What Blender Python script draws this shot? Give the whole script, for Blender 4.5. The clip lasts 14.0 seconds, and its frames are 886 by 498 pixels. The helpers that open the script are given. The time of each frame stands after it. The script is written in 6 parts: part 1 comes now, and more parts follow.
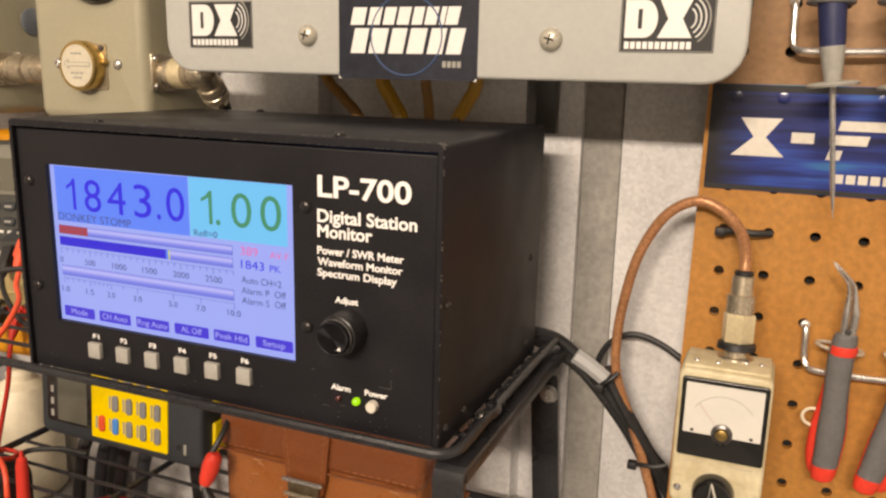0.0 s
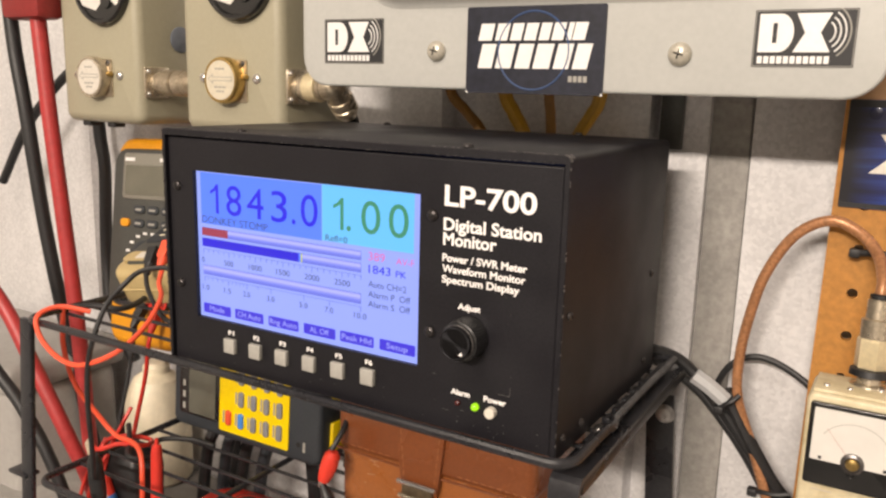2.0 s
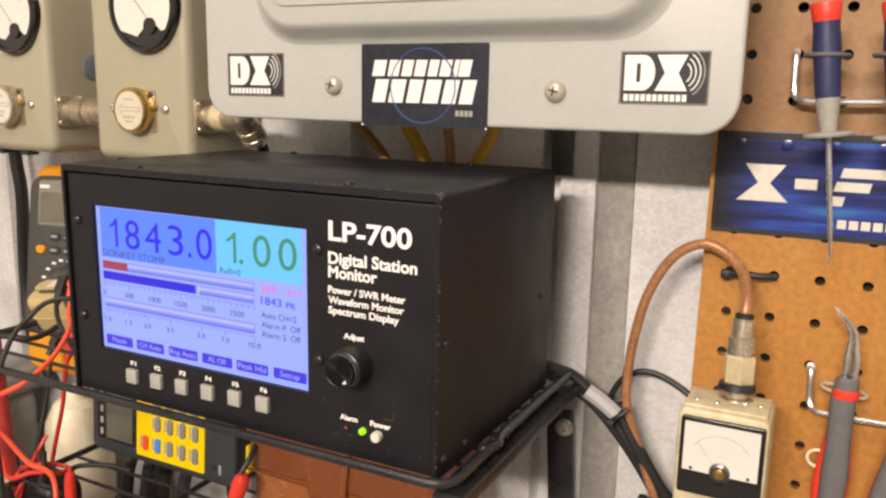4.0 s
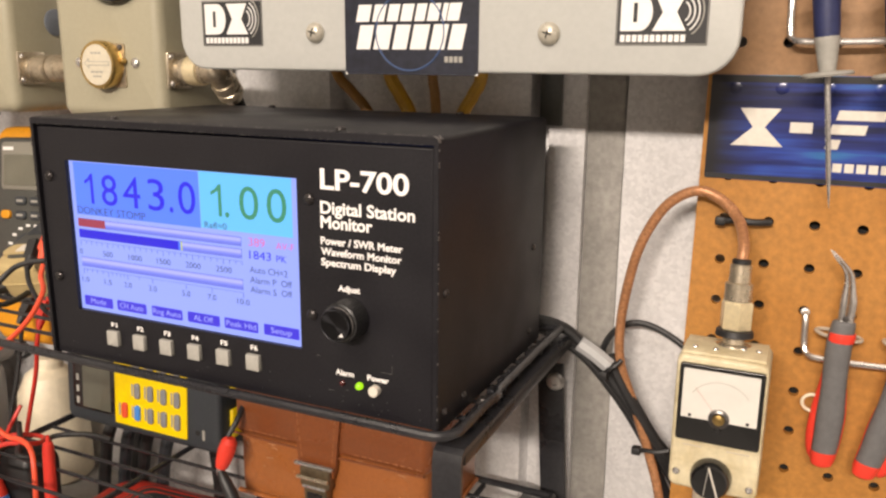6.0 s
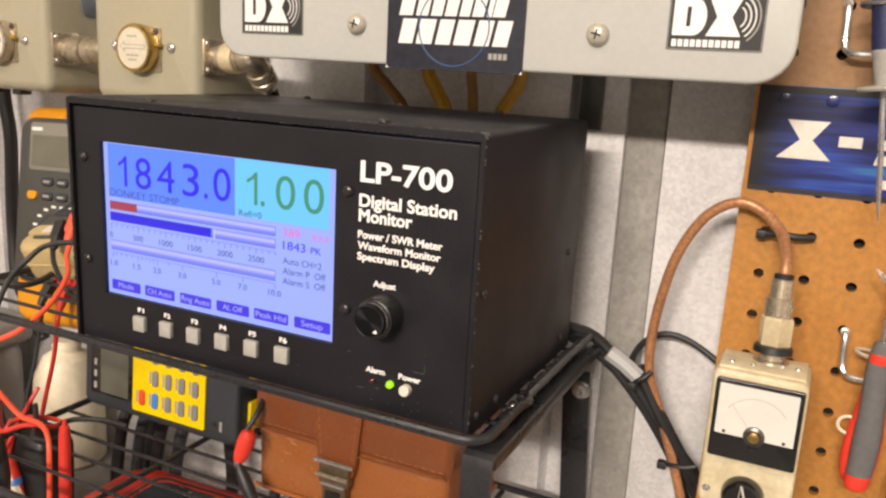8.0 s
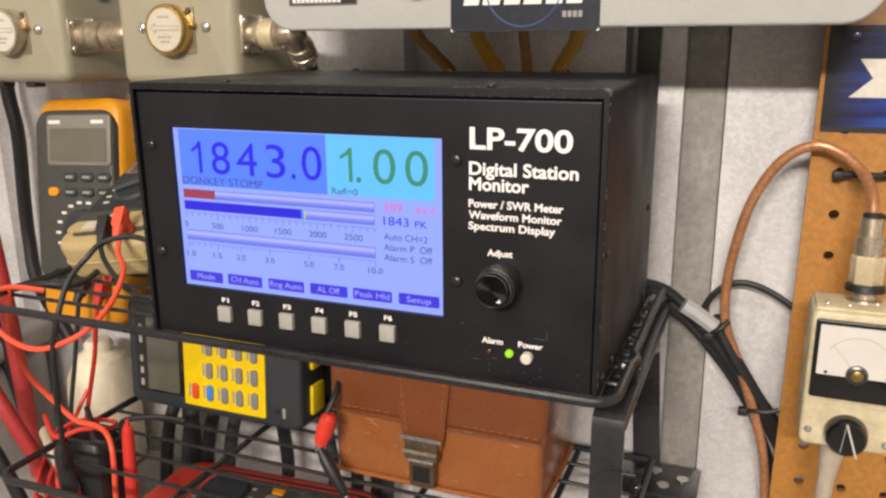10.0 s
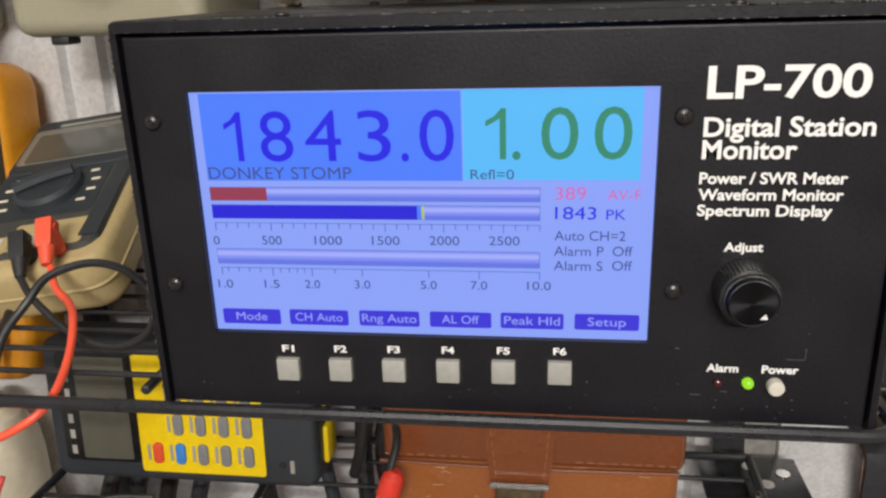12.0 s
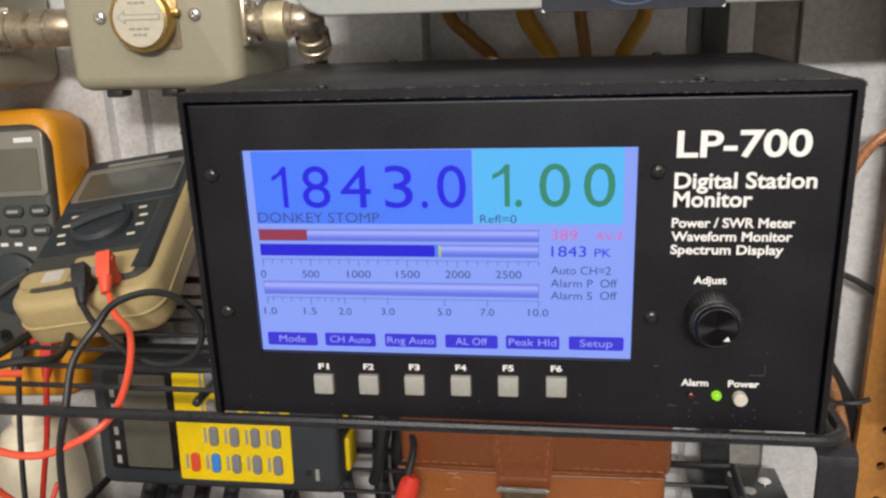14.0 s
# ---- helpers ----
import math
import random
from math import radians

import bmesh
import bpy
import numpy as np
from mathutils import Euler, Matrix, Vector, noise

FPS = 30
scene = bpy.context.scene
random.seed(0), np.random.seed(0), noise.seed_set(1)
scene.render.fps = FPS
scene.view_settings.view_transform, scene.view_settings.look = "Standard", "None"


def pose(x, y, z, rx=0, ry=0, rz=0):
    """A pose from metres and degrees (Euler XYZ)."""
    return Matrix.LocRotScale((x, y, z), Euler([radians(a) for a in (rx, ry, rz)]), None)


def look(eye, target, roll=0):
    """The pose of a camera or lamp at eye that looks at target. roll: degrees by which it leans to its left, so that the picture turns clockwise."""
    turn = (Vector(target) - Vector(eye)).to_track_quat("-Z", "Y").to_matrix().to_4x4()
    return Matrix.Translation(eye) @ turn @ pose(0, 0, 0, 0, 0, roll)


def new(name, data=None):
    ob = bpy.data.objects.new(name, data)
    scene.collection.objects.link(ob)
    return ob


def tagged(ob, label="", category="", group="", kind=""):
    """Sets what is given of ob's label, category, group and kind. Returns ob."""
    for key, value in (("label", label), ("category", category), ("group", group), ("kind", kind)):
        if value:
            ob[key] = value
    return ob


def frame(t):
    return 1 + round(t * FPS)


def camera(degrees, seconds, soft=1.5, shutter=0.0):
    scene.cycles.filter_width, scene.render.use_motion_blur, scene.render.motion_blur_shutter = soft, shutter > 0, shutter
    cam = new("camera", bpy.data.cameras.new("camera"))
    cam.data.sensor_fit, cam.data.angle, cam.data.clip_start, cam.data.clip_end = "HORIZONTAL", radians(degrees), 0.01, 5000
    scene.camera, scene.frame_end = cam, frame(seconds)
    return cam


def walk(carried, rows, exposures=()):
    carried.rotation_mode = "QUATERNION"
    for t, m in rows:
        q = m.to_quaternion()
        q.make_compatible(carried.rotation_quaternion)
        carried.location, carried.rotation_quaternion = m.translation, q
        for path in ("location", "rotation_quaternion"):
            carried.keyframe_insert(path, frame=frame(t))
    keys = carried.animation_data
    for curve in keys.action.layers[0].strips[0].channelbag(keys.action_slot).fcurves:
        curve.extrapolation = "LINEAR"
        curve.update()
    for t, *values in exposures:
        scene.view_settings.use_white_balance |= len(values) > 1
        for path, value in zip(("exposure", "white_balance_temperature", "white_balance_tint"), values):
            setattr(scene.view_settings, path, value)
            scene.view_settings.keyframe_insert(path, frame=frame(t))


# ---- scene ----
cam = camera(58.0, 14.0, soft=2.4)
PATH = [
    (0, (0.365, -0.317, 1.354), (-0.381, 1.488, 0.921), 1.3),
    (0.5, (0.382, -0.335, 1.375), (-0.491, 1.422, 0.987), 1.5),
    (1, (0.379, -0.334, 1.367), (-0.57, 1.385, 0.986), 1.5),
    (1.5, (0.369, -0.326, 1.354), (-0.614, 1.371, 0.961), 1.5),
    (2, (0.362, -0.328, 1.352), (-0.628, 1.364, 0.954), 1.5),
    (2.5, (0.38, -0.32, 1.359), (-0.595, 1.381, 0.964), 1.6),
    (3, (0.373, -0.323, 1.361), (-0.591, 1.385, 0.968), 1.5),
    (3.5, (0.37, -0.327, 1.36), (-0.572, 1.394, 0.971), 1.3),
    (4, (0.401, -0.326, 1.369), (-0.49, 1.424, 0.99), 1.1),
    (4.2, (0.4, -0.324, 1.366), (-0.483, 1.431, 0.989), 1.0),
    (6.3, (0.382, -0.323, 1.351), (-0.413, 1.454, 0.892), 0.8),
    (6.5, (0.385, -0.316, 1.348), (-0.409, 1.46, 0.886), 1.2),
    (7, (0.373, -0.321, 1.352), (-0.428, 1.454, 0.898), 2.1),
    (7.5, (0.365, -0.322, 1.346), (-0.452, 1.447, 0.897), 2.8),
    (8, (0.367, -0.322, 1.351), (-0.464, 1.443, 0.907), 3.1),
    (8.5, (0.368, -0.328, 1.354), (-0.488, 1.424, 0.91), 3.0),
    (9, (0.355, -0.369, 1.349), (-0.521, 1.369, 0.887), 2.3),
    (9.2, (0.354, -0.386, 1.349), (-0.523, 1.35, 0.88), 1.9),
    (11.3, (0.154, -0.261, 1.34), (-0.178, 1.616, 0.734), -2.7),
    (11.5, (0.145, -0.262, 1.341), (-0.157, 1.618, 0.727), -2.4),
    (12, (0.123, -0.26, 1.332), (-0.145, 1.621, 0.708), -1.8),
    (12.5, (0.113, -0.258, 1.331), (-0.148, 1.626, 0.713), -1.6),
    (13, (0.124, -0.265, 1.343), (-0.136, 1.624, 0.738), -1.7),
    (13.5, (0.125, -0.296, 1.355), (-0.144, 1.596, 0.768), -1.8),
    (14, (0.126, -0.306, 1.353), (-0.154, 1.588, 0.775), -2.0),
]
walk(cam, [(t, look(eye, target, roll)) for t, eye, target, roll in PATH], [(0, -0.12, 7650, 16), (0.35, 0.0, 7150, 16), (0.7, 0.02, 7000, 16), (4.2, 0.04, 7000, 16), (6.3, 0.07, 7000, 16), (9.2, 0.05, 6900, 16), (11.3, -0.32, 6150, 10), (14, -0.34, 6150, 10)])

# ---- world and lights ----
world = bpy.data.worlds.new("world")
scene.world = world
world.use_nodes = True
world.node_tree.nodes["Background"].inputs[0].default_value = (1.0, 0.97, 0.93, 1)
world.node_tree.nodes["Background"].inputs[1].default_value = 0.05


def ceiling_lamp(name, at, size, power, aim):
    data = bpy.data.lights.new(name, "AREA")
    data.shape, data.size, data.size_y = "RECTANGLE", size[0], size[1]
    data.energy, data.color = power, (1.0, 0.93, 0.83)
    ob = new(name, data)
    ob.matrix_world = look(at, aim)
    return ob


ceiling_lamp("ceiling_light_front", (0.32, -2.5, 2.36), (1.0, 0.12), 84, (0.2, 0.1, 1.25))
ceiling_lamp("ceiling_light_near", (0.20, -0.95, 2.42), (1.2, 0.25), 9, (0.1, 0.1, 1.2))
# added fill from the left, with no known fixture behind it
ceiling_lamp("fill_light_left", (-1.3, -2.6, 2.42), (1.2, 0.25), 3, (0.0, 0.1, 1.2))


# ---- materials ----
def material(name, colour, rough=0.5, metal=0.0, grain=0.0, scale=300.0, bump=0.0, coarse=0.0, coarse_scale=25.0,
             second=None, emit=None, strength=0.0, coat=0.0, spec=0.5, vary=0.0, dist=0.0004, stretch=None):
    """A surface with fine grain, coarser stains and relief, at real size in object space."""
    m = bpy.data.materials.new(name)
    m.use_nodes = True
    n, l = m.node_tree.nodes, m.node_tree.links
    b = n["Principled BSDF"]
    b.inputs["Roughness"].default_value, b.inputs["Metallic"].default_value = rough, metal
    b.inputs["Coat Weight"].default_value = coat
    b.inputs["Specular IOR Level"].default_value = spec
    b.inputs["Base Color"].default_value = (*colour, 1)
    if emit:
        b.inputs["Emission Color"].default_value = (*emit, 1)
        b.inputs["Emission Strength"].default_value = strength
    if not (grain or coarse or bump or vary):
        return m
    coords = n.new("ShaderNodeTexCoord")
    src = coords.outputs["Object"]
    if stretch:
        mp = n.new("ShaderNodeMapping")
        mp.inputs["Scale"].default_value = stretch
        l.new(src, mp.inputs[0])
        src = mp.outputs[0]
    fine, big = n.new("ShaderNodeTexNoise"), n.new("ShaderNodeTexNoise")
    for node, sc in ((fine, scale), (big, coarse_scale)):
        node.inputs["Scale"].default_value = sc
        node.inputs["Detail"].default_value = 4
        l.new(src, node.inputs["Vector"])
    other = second or tuple(c * 0.55 for c in colour)
    mix = n.new("ShaderNodeMix")
    mix.data_type = "RGBA"
    mix.inputs[6].default_value, mix.inputs[7].default_value = (*colour, 1), (*other, 1)
    ramp = n.new("ShaderNodeMapRange")
    ramp.inputs[1].default_value, ramp.inputs[2].default_value = 0.35, 0.72
    ramp.inputs[4].default_value = coarse
    l.new(big.outputs[0], ramp.inputs[0])
    l.new(ramp.outputs[0], mix.inputs[0])
    last = mix.outputs[2]
    hsv = n.new("ShaderNodeHueSaturation")
    span = n.new("ShaderNodeMapRange")
    span.inputs[1].default_value, span.inputs[2].default_value = 0.3, 0.7
    span.inputs[3].default_value, span.inputs[4].default_value = 1 - grain, 1 + grain
    l.new(fine.outputs[0], span.inputs[0])
    l.new(span.outputs[0], hsv.inputs["Value"])
    l.new(last, hsv.inputs["Color"])
    l.new(hsv.outputs[0], b.inputs["Base Color"])
    rr = n.new("ShaderNodeMapRange")
    rr.inputs[1].default_value, rr.inputs[2].default_value = 0.3, 0.7
    rr.inputs[3].default_value, rr.inputs[4].default_value = max(0.05, rough - 0.08), min(1, rough + 0.08)
    l.new(big.outputs[0], rr.inputs[0])
    l.new(rr.outputs[0], b.inputs["Roughness"])
    if bump:
        bp = n.new("ShaderNodeBump")
        bp.inputs["Strength"].default_value, bp.inputs["Distance"].default_value = bump, dist
        l.new(fine.outputs[0], bp.inputs["Height"])
        l.new(bp.outputs[0], b.inputs["Normal"])
    return m


def glow(name, colour, strength=1.0):
    m = bpy.data.materials.new(name)
    m.use_nodes = True
    b = m.node_tree.nodes["Principled BSDF"]
    b.inputs["Base Color"].default_value = (0.008, 0.008, 0.010, 1)
    b.inputs["Roughness"].default_value = 0.35
    b.inputs["Emission Color"].default_value = (*colour, 1)
    b.inputs["Emission Strength"].default_value = strength
    return m


def spangle(name):
    """Galvanised sheet: zinc crystals of slightly different grey, with faint streaks."""
    m = bpy.data.materials.new(name)
    m.use_nodes = True
    n, l = m.node_tree.nodes, m.node_tree.links
    b = n["Principled BSDF"]
    b.inputs["Metallic"].default_value = 0.35
    c = n.new("ShaderNodeTexCoord")
    v = n.new("ShaderNodeTexVoronoi")
    v.inputs["Scale"].default_value = 420
    w = n.new("ShaderNodeTexNoise")
    w.inputs["Scale"].default_value, w.inputs["Detail"].default_value = 14, 6
    mp = n.new("ShaderNodeMapping")
    mp.inputs["Scale"].default_value = (1, 1, 0.35)
    l.new(c.outputs["Object"], v.inputs["Vector"])
    l.new(c.outputs["Object"], mp.inputs[0])
    l.new(mp.outputs[0], w.inputs["Vector"])
    sep = n.new("ShaderNodeSeparateColor")
    l.new(v.outputs["Color"], sep.inputs[0])
    add = n.new("ShaderNodeMath")
    add.operation = "MULTIPLY_ADD"
    add.inputs[1].default_value = 0.24
    l.new(sep.outputs[0], add.inputs[0])
    l.new(w.outputs[0], add.inputs[2])
    r = n.new("ShaderNodeValToRGB")
    r.color_ramp.elements[0].position, r.color_ramp.elements[0].color = 0.3, (0.52, 0.515, 0.52, 1)
    r.color_ramp.elements[1].position, r.color_ramp.elements[1].color = 0.95, (0.86, 0.85, 0.85, 1)
    l.new(add.outputs[0], r.inputs[0])
    l.new(r.outputs[0], b.inputs["Base Color"])
    q = n.new("ShaderNodeMapRange")
    q.inputs[3].default_value, q.inputs[4].default_value = 0.38, 0.6
    l.new(sep.outputs[1], q.inputs[0])
    l.new(q.outputs[0], b.inputs["Roughness"])
    return m


M_ZINC = spangle("galvanised_sheet")
M_BLACK = material("black_textured_paint", (0.0080, 0.0074, 0.0098), 0.44, grain=0.4, scale=800, bump=0.45, coarse=0.3, second=(0.0115, 0.0108, 0.0135), dist=0.0002, spec=0.34)
M_SHELF = material("black_powder_coat", (0.017, 0.017, 0.020), 0.30, grain=0.3, scale=500, bump=0.2, coarse=0.4, second=(0.03, 0.03, 0.032), dist=0.0002)
M_LCD_MID = material("olive_lcd_glass", (0.10, 0.098, 0.076), 0.2, grain=0.05, scale=90, coarse=0.3, coat=0.4)
M_BOARD = material("grey_board", (0.30, 0.29, 0.27), 0.7, grain=0.1, scale=90, coarse=0.3)
M_WORN = material("worn_bare_edge", (0.16, 0.15, 0.145), 0.4, 0.6, grain=0.6, scale=350)
M_PRINT = material("white_print", (0.82, 0.80, 0.78), 0.55, grain=0.05, scale=600)
M_KEY = material("grey_key_plastic", (0.34, 0.33, 0.30), 0.5, grain=0.06, scale=400)
M_CREAMKEY = material("cream_key_plastic", (0.62, 0.58, 0.50), 0.45, grain=0.05, scale=400)
M_SCREW = material("dull_screw_steel", (0.17, 0.16, 0.155), 0.32, 0.9, grain=0.3, scale=800)
M_BSCREW = material("black_screw", (0.05, 0.045, 0.045), 0.3, 0.7, grain=0.3, scale=800)
M_STEEL = material("bright_steel", (0.70, 0.68, 0.66), 0.27, 0.85, grain=0.15, scale=500, coarse=0.5)
M_NICKEL = material("tarnished_nickel", (0.60, 0.52, 0.40), 0.3, 0.75, grain=0.2, scale=400, coarse=0.7, second=(0.25, 0.19, 0.12))
M_BRASS = material("brass", (0.62, 0.43, 0.16), 0.3, 1.0, grain=0.15, scale=500, coarse=0.6, second=(0.4, 0.26, 0.1))
M_GOLDNUT = material("pale_brass", (0.80, 0.68, 0.44), 0.35, 0.5, grain=0.1, scale=400, coarse=0.3)
M_GREYLID = material("grey_enamel", (0.415, 0.42, 0.40), 0.38, grain=0.03, scale=300, coarse=0.12, coarse_scale=18, second=(0.38, 0.385, 0.37), coat=0.15)
M_BEIGE = material("olive_beige_enamel", (0.325, 0.30, 0.215), 0.42, grain=0.03, scale=300, coarse=0.2, second=(0.30, 0.275, 0.195), coat=0.1)
M_PEG = material("brown_hardboard", (0.41, 0.182, 0.036), 0.62, grain=0.16, scale=240, bump=0.25, coarse=0.5, coarse_scale=20, second=(0.38, 0.155, 0.026))
M_LIDSCREW = material("aged_cream_enamel", (0.46, 0.43, 0.36), 0.30, 0.25, grain=0.12, scale=500, coarse=0.3)
M_BLUECAP = material("blue_grey_plastic", (0.12, 0.135, 0.16), 0.5, grain=0.05, coarse=0.2)
M_NEEDLE = material("faded_needle", (0.45, 0.22, 0.18), 0.5)
M_LUG = material("dark_red_boot", (0.26, 0.022, 0.020), 0.5, grain=0.1, coarse=0.3)
M_BRONZE = material("dark_bronze", (0.22, 0.17, 0.11), 0.35, 0.8, grain=0.2, scale=400, coarse=0.5)
M_PALEGRIP = material("pale_grey_plastic_collar", (0.33, 0.32, 0.29), 0.45, grain=0.08, scale=300, coarse=0.2)
M_PEGTOP = material("dull_brown_hardboard", (0.30, 0.165, 0.075), 0.60, grain=0.14, scale=240, bump=0.25, coarse=0.5, coarse_scale=20, second=(0.26, 0.135, 0.058))
# near-black stands in for the shade inside slots, recesses and peg holes
M_SHADE = material("hollow_shade", (0.012, 0.011, 0.01), 0.8)
M_KNOB = material("black_anodised", (0.020, 0.020, 0.021), 0.36, 0.3, grain=0.5, scale=900, coat=0.3)
M_CAP = material("turned_black_cap", (0.045, 0.045, 0.05), 0.3, 1.0)
_n, _l = M_CAP.node_tree.nodes, M_CAP.node_tree.links
_n["Principled BSDF"].inputs["Anisotropic"].default_value = 0.85
_tan = _n.new("ShaderNodeTangent")
_tan.direction_type, _tan.axis = "RADIAL", "Y"
_l.new(_tan.outputs[0], _n["Principled BSDF"].inputs["Tangent"])
M_RUBBER = material("black_rubber", (0.014, 0.014, 0.015), 0.5, grain=0.2, scale=300, coarse=0.3, second=(0.025, 0.025, 0.025))
M_RED = material("red_insulation", (0.62, 0.035, 0.022), 0.42, grain=0.08, scale=200, coarse=0.25, second=(0.5, 0.03, 0.02))
M_DEEPRED = material("dark_red_insulation", (0.40, 0.035, 0.035), 0.45, grain=0.1, scale=160, coarse=0.35, second=(0.30, 0.03, 0.03))
M_ORANGE = material("orange_red_silicone", (0.85, 0.10, 0.045), 0.4, grain=0.05, scale=200, coarse=0.2)
M_COPPER = material("copper_coax_jacket", (0.50, 0.235, 0.11), 0.32, 0.35, grain=0.25, scale=500, coarse=0.6, coarse_scale=60, second=(0.30, 0.13, 0.06), coat=0.4)
M_AMBER = material("amber_brown_jacket", (0.34, 0.16, 0.03), 0.45, grain=0.15, scale=200, coarse=0.4)
M_YJACKET = material("mustard_jacket", (0.55, 0.30, 0.02), 0.45, grain=0.12, scale=200, coarse=0.3)
M_YELLOW = material("yellow_plastic", (0.82, 0.58, 0.0), 0.42, grain=0.04, scale=300, coarse=0.1)
M_AMBERPLASTIC = material("amber_holster_rubber", (0.66, 0.275, 0.008), 0.5, grain=0.05, scale=300, coarse=0.2, second=(0.56, 0.22, 0.008))
M_DGREY = material("dark_grey_plastic", (0.055, 0.056, 0.05), 0.48, grain=0.12, scale=400, coarse=0.2)
M_SLATE = material("slate_plastic", (0.028, 0.033, 0.039), 0.5, grain=0.12, scale=400, bump=0.2, coarse=0.2)
M_TAN = material("tan_plastic", (0.45, 0.345, 0.165), 0.5, grain=0.05, scale=300, coarse=0.25, second=(0.40, 0.30, 0.13))
M_LCD = material("grey_lcd_glass", (0.125, 0.12, 0.09), 0.18, grain=0.05, scale=90, coarse=0.3, coat=0.4)
M_LCD_DARK = material("dim_lcd_glass", (0.085, 0.088, 0.075), 0.16, grain=0.05, scale=90, coarse=0.3, coat=0.5)
M_LCD_RIM = material("silver_lcd_rim", (0.24, 0.23, 0.195), 0.35, 0.3, grain=0.05)
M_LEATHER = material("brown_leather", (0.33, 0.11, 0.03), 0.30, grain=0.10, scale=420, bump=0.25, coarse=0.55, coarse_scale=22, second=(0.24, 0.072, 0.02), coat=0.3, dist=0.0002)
# same leather; the shade under the shelf is put into its darker colour
M_SHADELEATHER = material("shaded_brown_leather", (0.20, 0.058, 0.018), 0.30, grain=0.10, scale=420, bump=0.25, coarse=0.5, coarse_scale=22, second=(0.155, 0.044, 0.014), coat=0.3, dist=0.0002)
M_DULLZINC = material("dark_groove_zinc", (0.36, 0.345, 0.32), 0.6, 0.3, grain=0.15, scale=250, coarse=0.5, coarse_scale=30)
M_ELEMENT = material("cream_element_disc", (0.56, 0.51, 0.40), 0.45, grain=0.06, scale=300, coarse=0.3)
M_SCUFF = material("scuffed_leather", (0.44, 0.24, 0.13), 0.5, grain=0.3, scale=600)
M_STITCH = material("tan_thread", (0.30, 0.12, 0.045), 0.7)
M_IVORY = material("ivory_case", (0.62, 0.55, 0.38), 0.5, grain=0.1, scale=260, coarse=0.8, coarse_scale=70, second=(0.43, 0.34, 0.18))
M_DIAL = material("meter_dial_card", (0.62, 0.60, 0.56), 0.5, grain=0.03, scale=120, coarse=0.15, second=(0.7, 0.65, 0.55))
M_GLASSBLK = material("black_gloss_plastic", (0.010, 0.010, 0.010), 0.2, coat=0.4, grain=0.1, scale=200)
M_WHITE = material("white_vinyl", (0.72, 0.71, 0.69), 0.5, grain=0.03, scale=300)
M_NAVY = material("navy_card", (0.009, 0.010, 0.017), 0.5, grain=0.35, scale=220, coarse=0.4, second=(0.018, 0.022, 0.042), spec=0.35)
M_RING = material("blue_print", (0.03, 0.065, 0.16), 0.5, grain=0.1, scale=300)
M_CREAM = material("cream_bottle_plastic", (0.82, 0.74, 0.56), 0.5, grain=0.06, scale=200, coarse=0.3)
M_BIN = material("pale_grey_plastic", (0.36, 0.345, 0.325), 0.55, grain=0.05, scale=200, coarse=0.3, coarse_scale=12)
M_PLASTER = material("plain_wall_paint", (0.55, 0.53, 0.50), 0.8, grain=0.05, scale=60, coarse=0.2, coarse_scale=4)
M_CONCRETE = material("concrete_floor", (0.26, 0.25, 0.24), 0.8, grain=0.15, scale=80, coarse=0.4, coarse_scale=3)
M_BLUEGRIP = material("navy_grip", (0.022, 0.028, 0.085), 0.5, grain=0.15, scale=300, bump=0.2)
M_GREYGRIP = material("grey_grip", (0.12, 0.118, 0.12), 0.55, grain=0.1, scale=300, bump=0.2)
M_REDGRIP = material("red_grip", (0.72, 0.045, 0.025), 0.45, grain=0.06, scale=300)
M_CLEAR = material("cloudy_sleeve", (0.52, 0.45, 0.36), 0.3, grain=0.1, scale=200, coarse=0.4)
M_TAG = material("grey_sleeve", (0.40, 0.405, 0.41), 0.5, grain=0.05)
M_GOLDLABEL = material("silver_label", (0.66, 0.62, 0.55), 0.4, 0.2, grain=0.06, scale=300)
M_INK = material("dark_ink", (0.012, 0.012, 0.013), 0.6)
M_GREYINK = material("grey_ink", (0.30, 0.29, 0.26), 0.6)
M_BLUEKEY = material("blue_key", (0.05, 0.22, 0.60), 0.45)
M_REDKEY = material("red_key", (0.70, 0.08, 0.03), 0.45)
M_GREYKEY = material("mid_grey_key", (0.20, 0.20, 0.21), 0.5)


# ---- mesh helpers ----
def thing(name, m, label, category, group="", kind=""):
    ob = new(name)
    ob.empty_display_size = 0.01
    ob.matrix_basis = m
    return tagged(ob, label, category, group, kind)


def part(name, bm, mat, parent=None, label="", smooth=True):
    me = bpy.data.meshes.new(name)
    bmesh.ops.recalc_face_normals(bm, faces=bm.faces)
    bm.to_mesh(me)
    bm.free()
    me.materials.append(mat)
    if smooth:
        for p in me.polygons:
            p.use_smooth = True
        me.set_sharp_from_angle(angle=radians(32))
    else:
        for p in me.polygons:
            p.use_smooth = False
    ob = new(name, me)
    ob.parent = parent
    if label:
        ob["label"] = label
    return ob


def join(bm, other):
    me = bpy.data.meshes.new("tmp")
    other.to_mesh(me)
    other.free()
    bm.from_mesh(me)
    bpy.data.meshes.remove(me)
    return bm


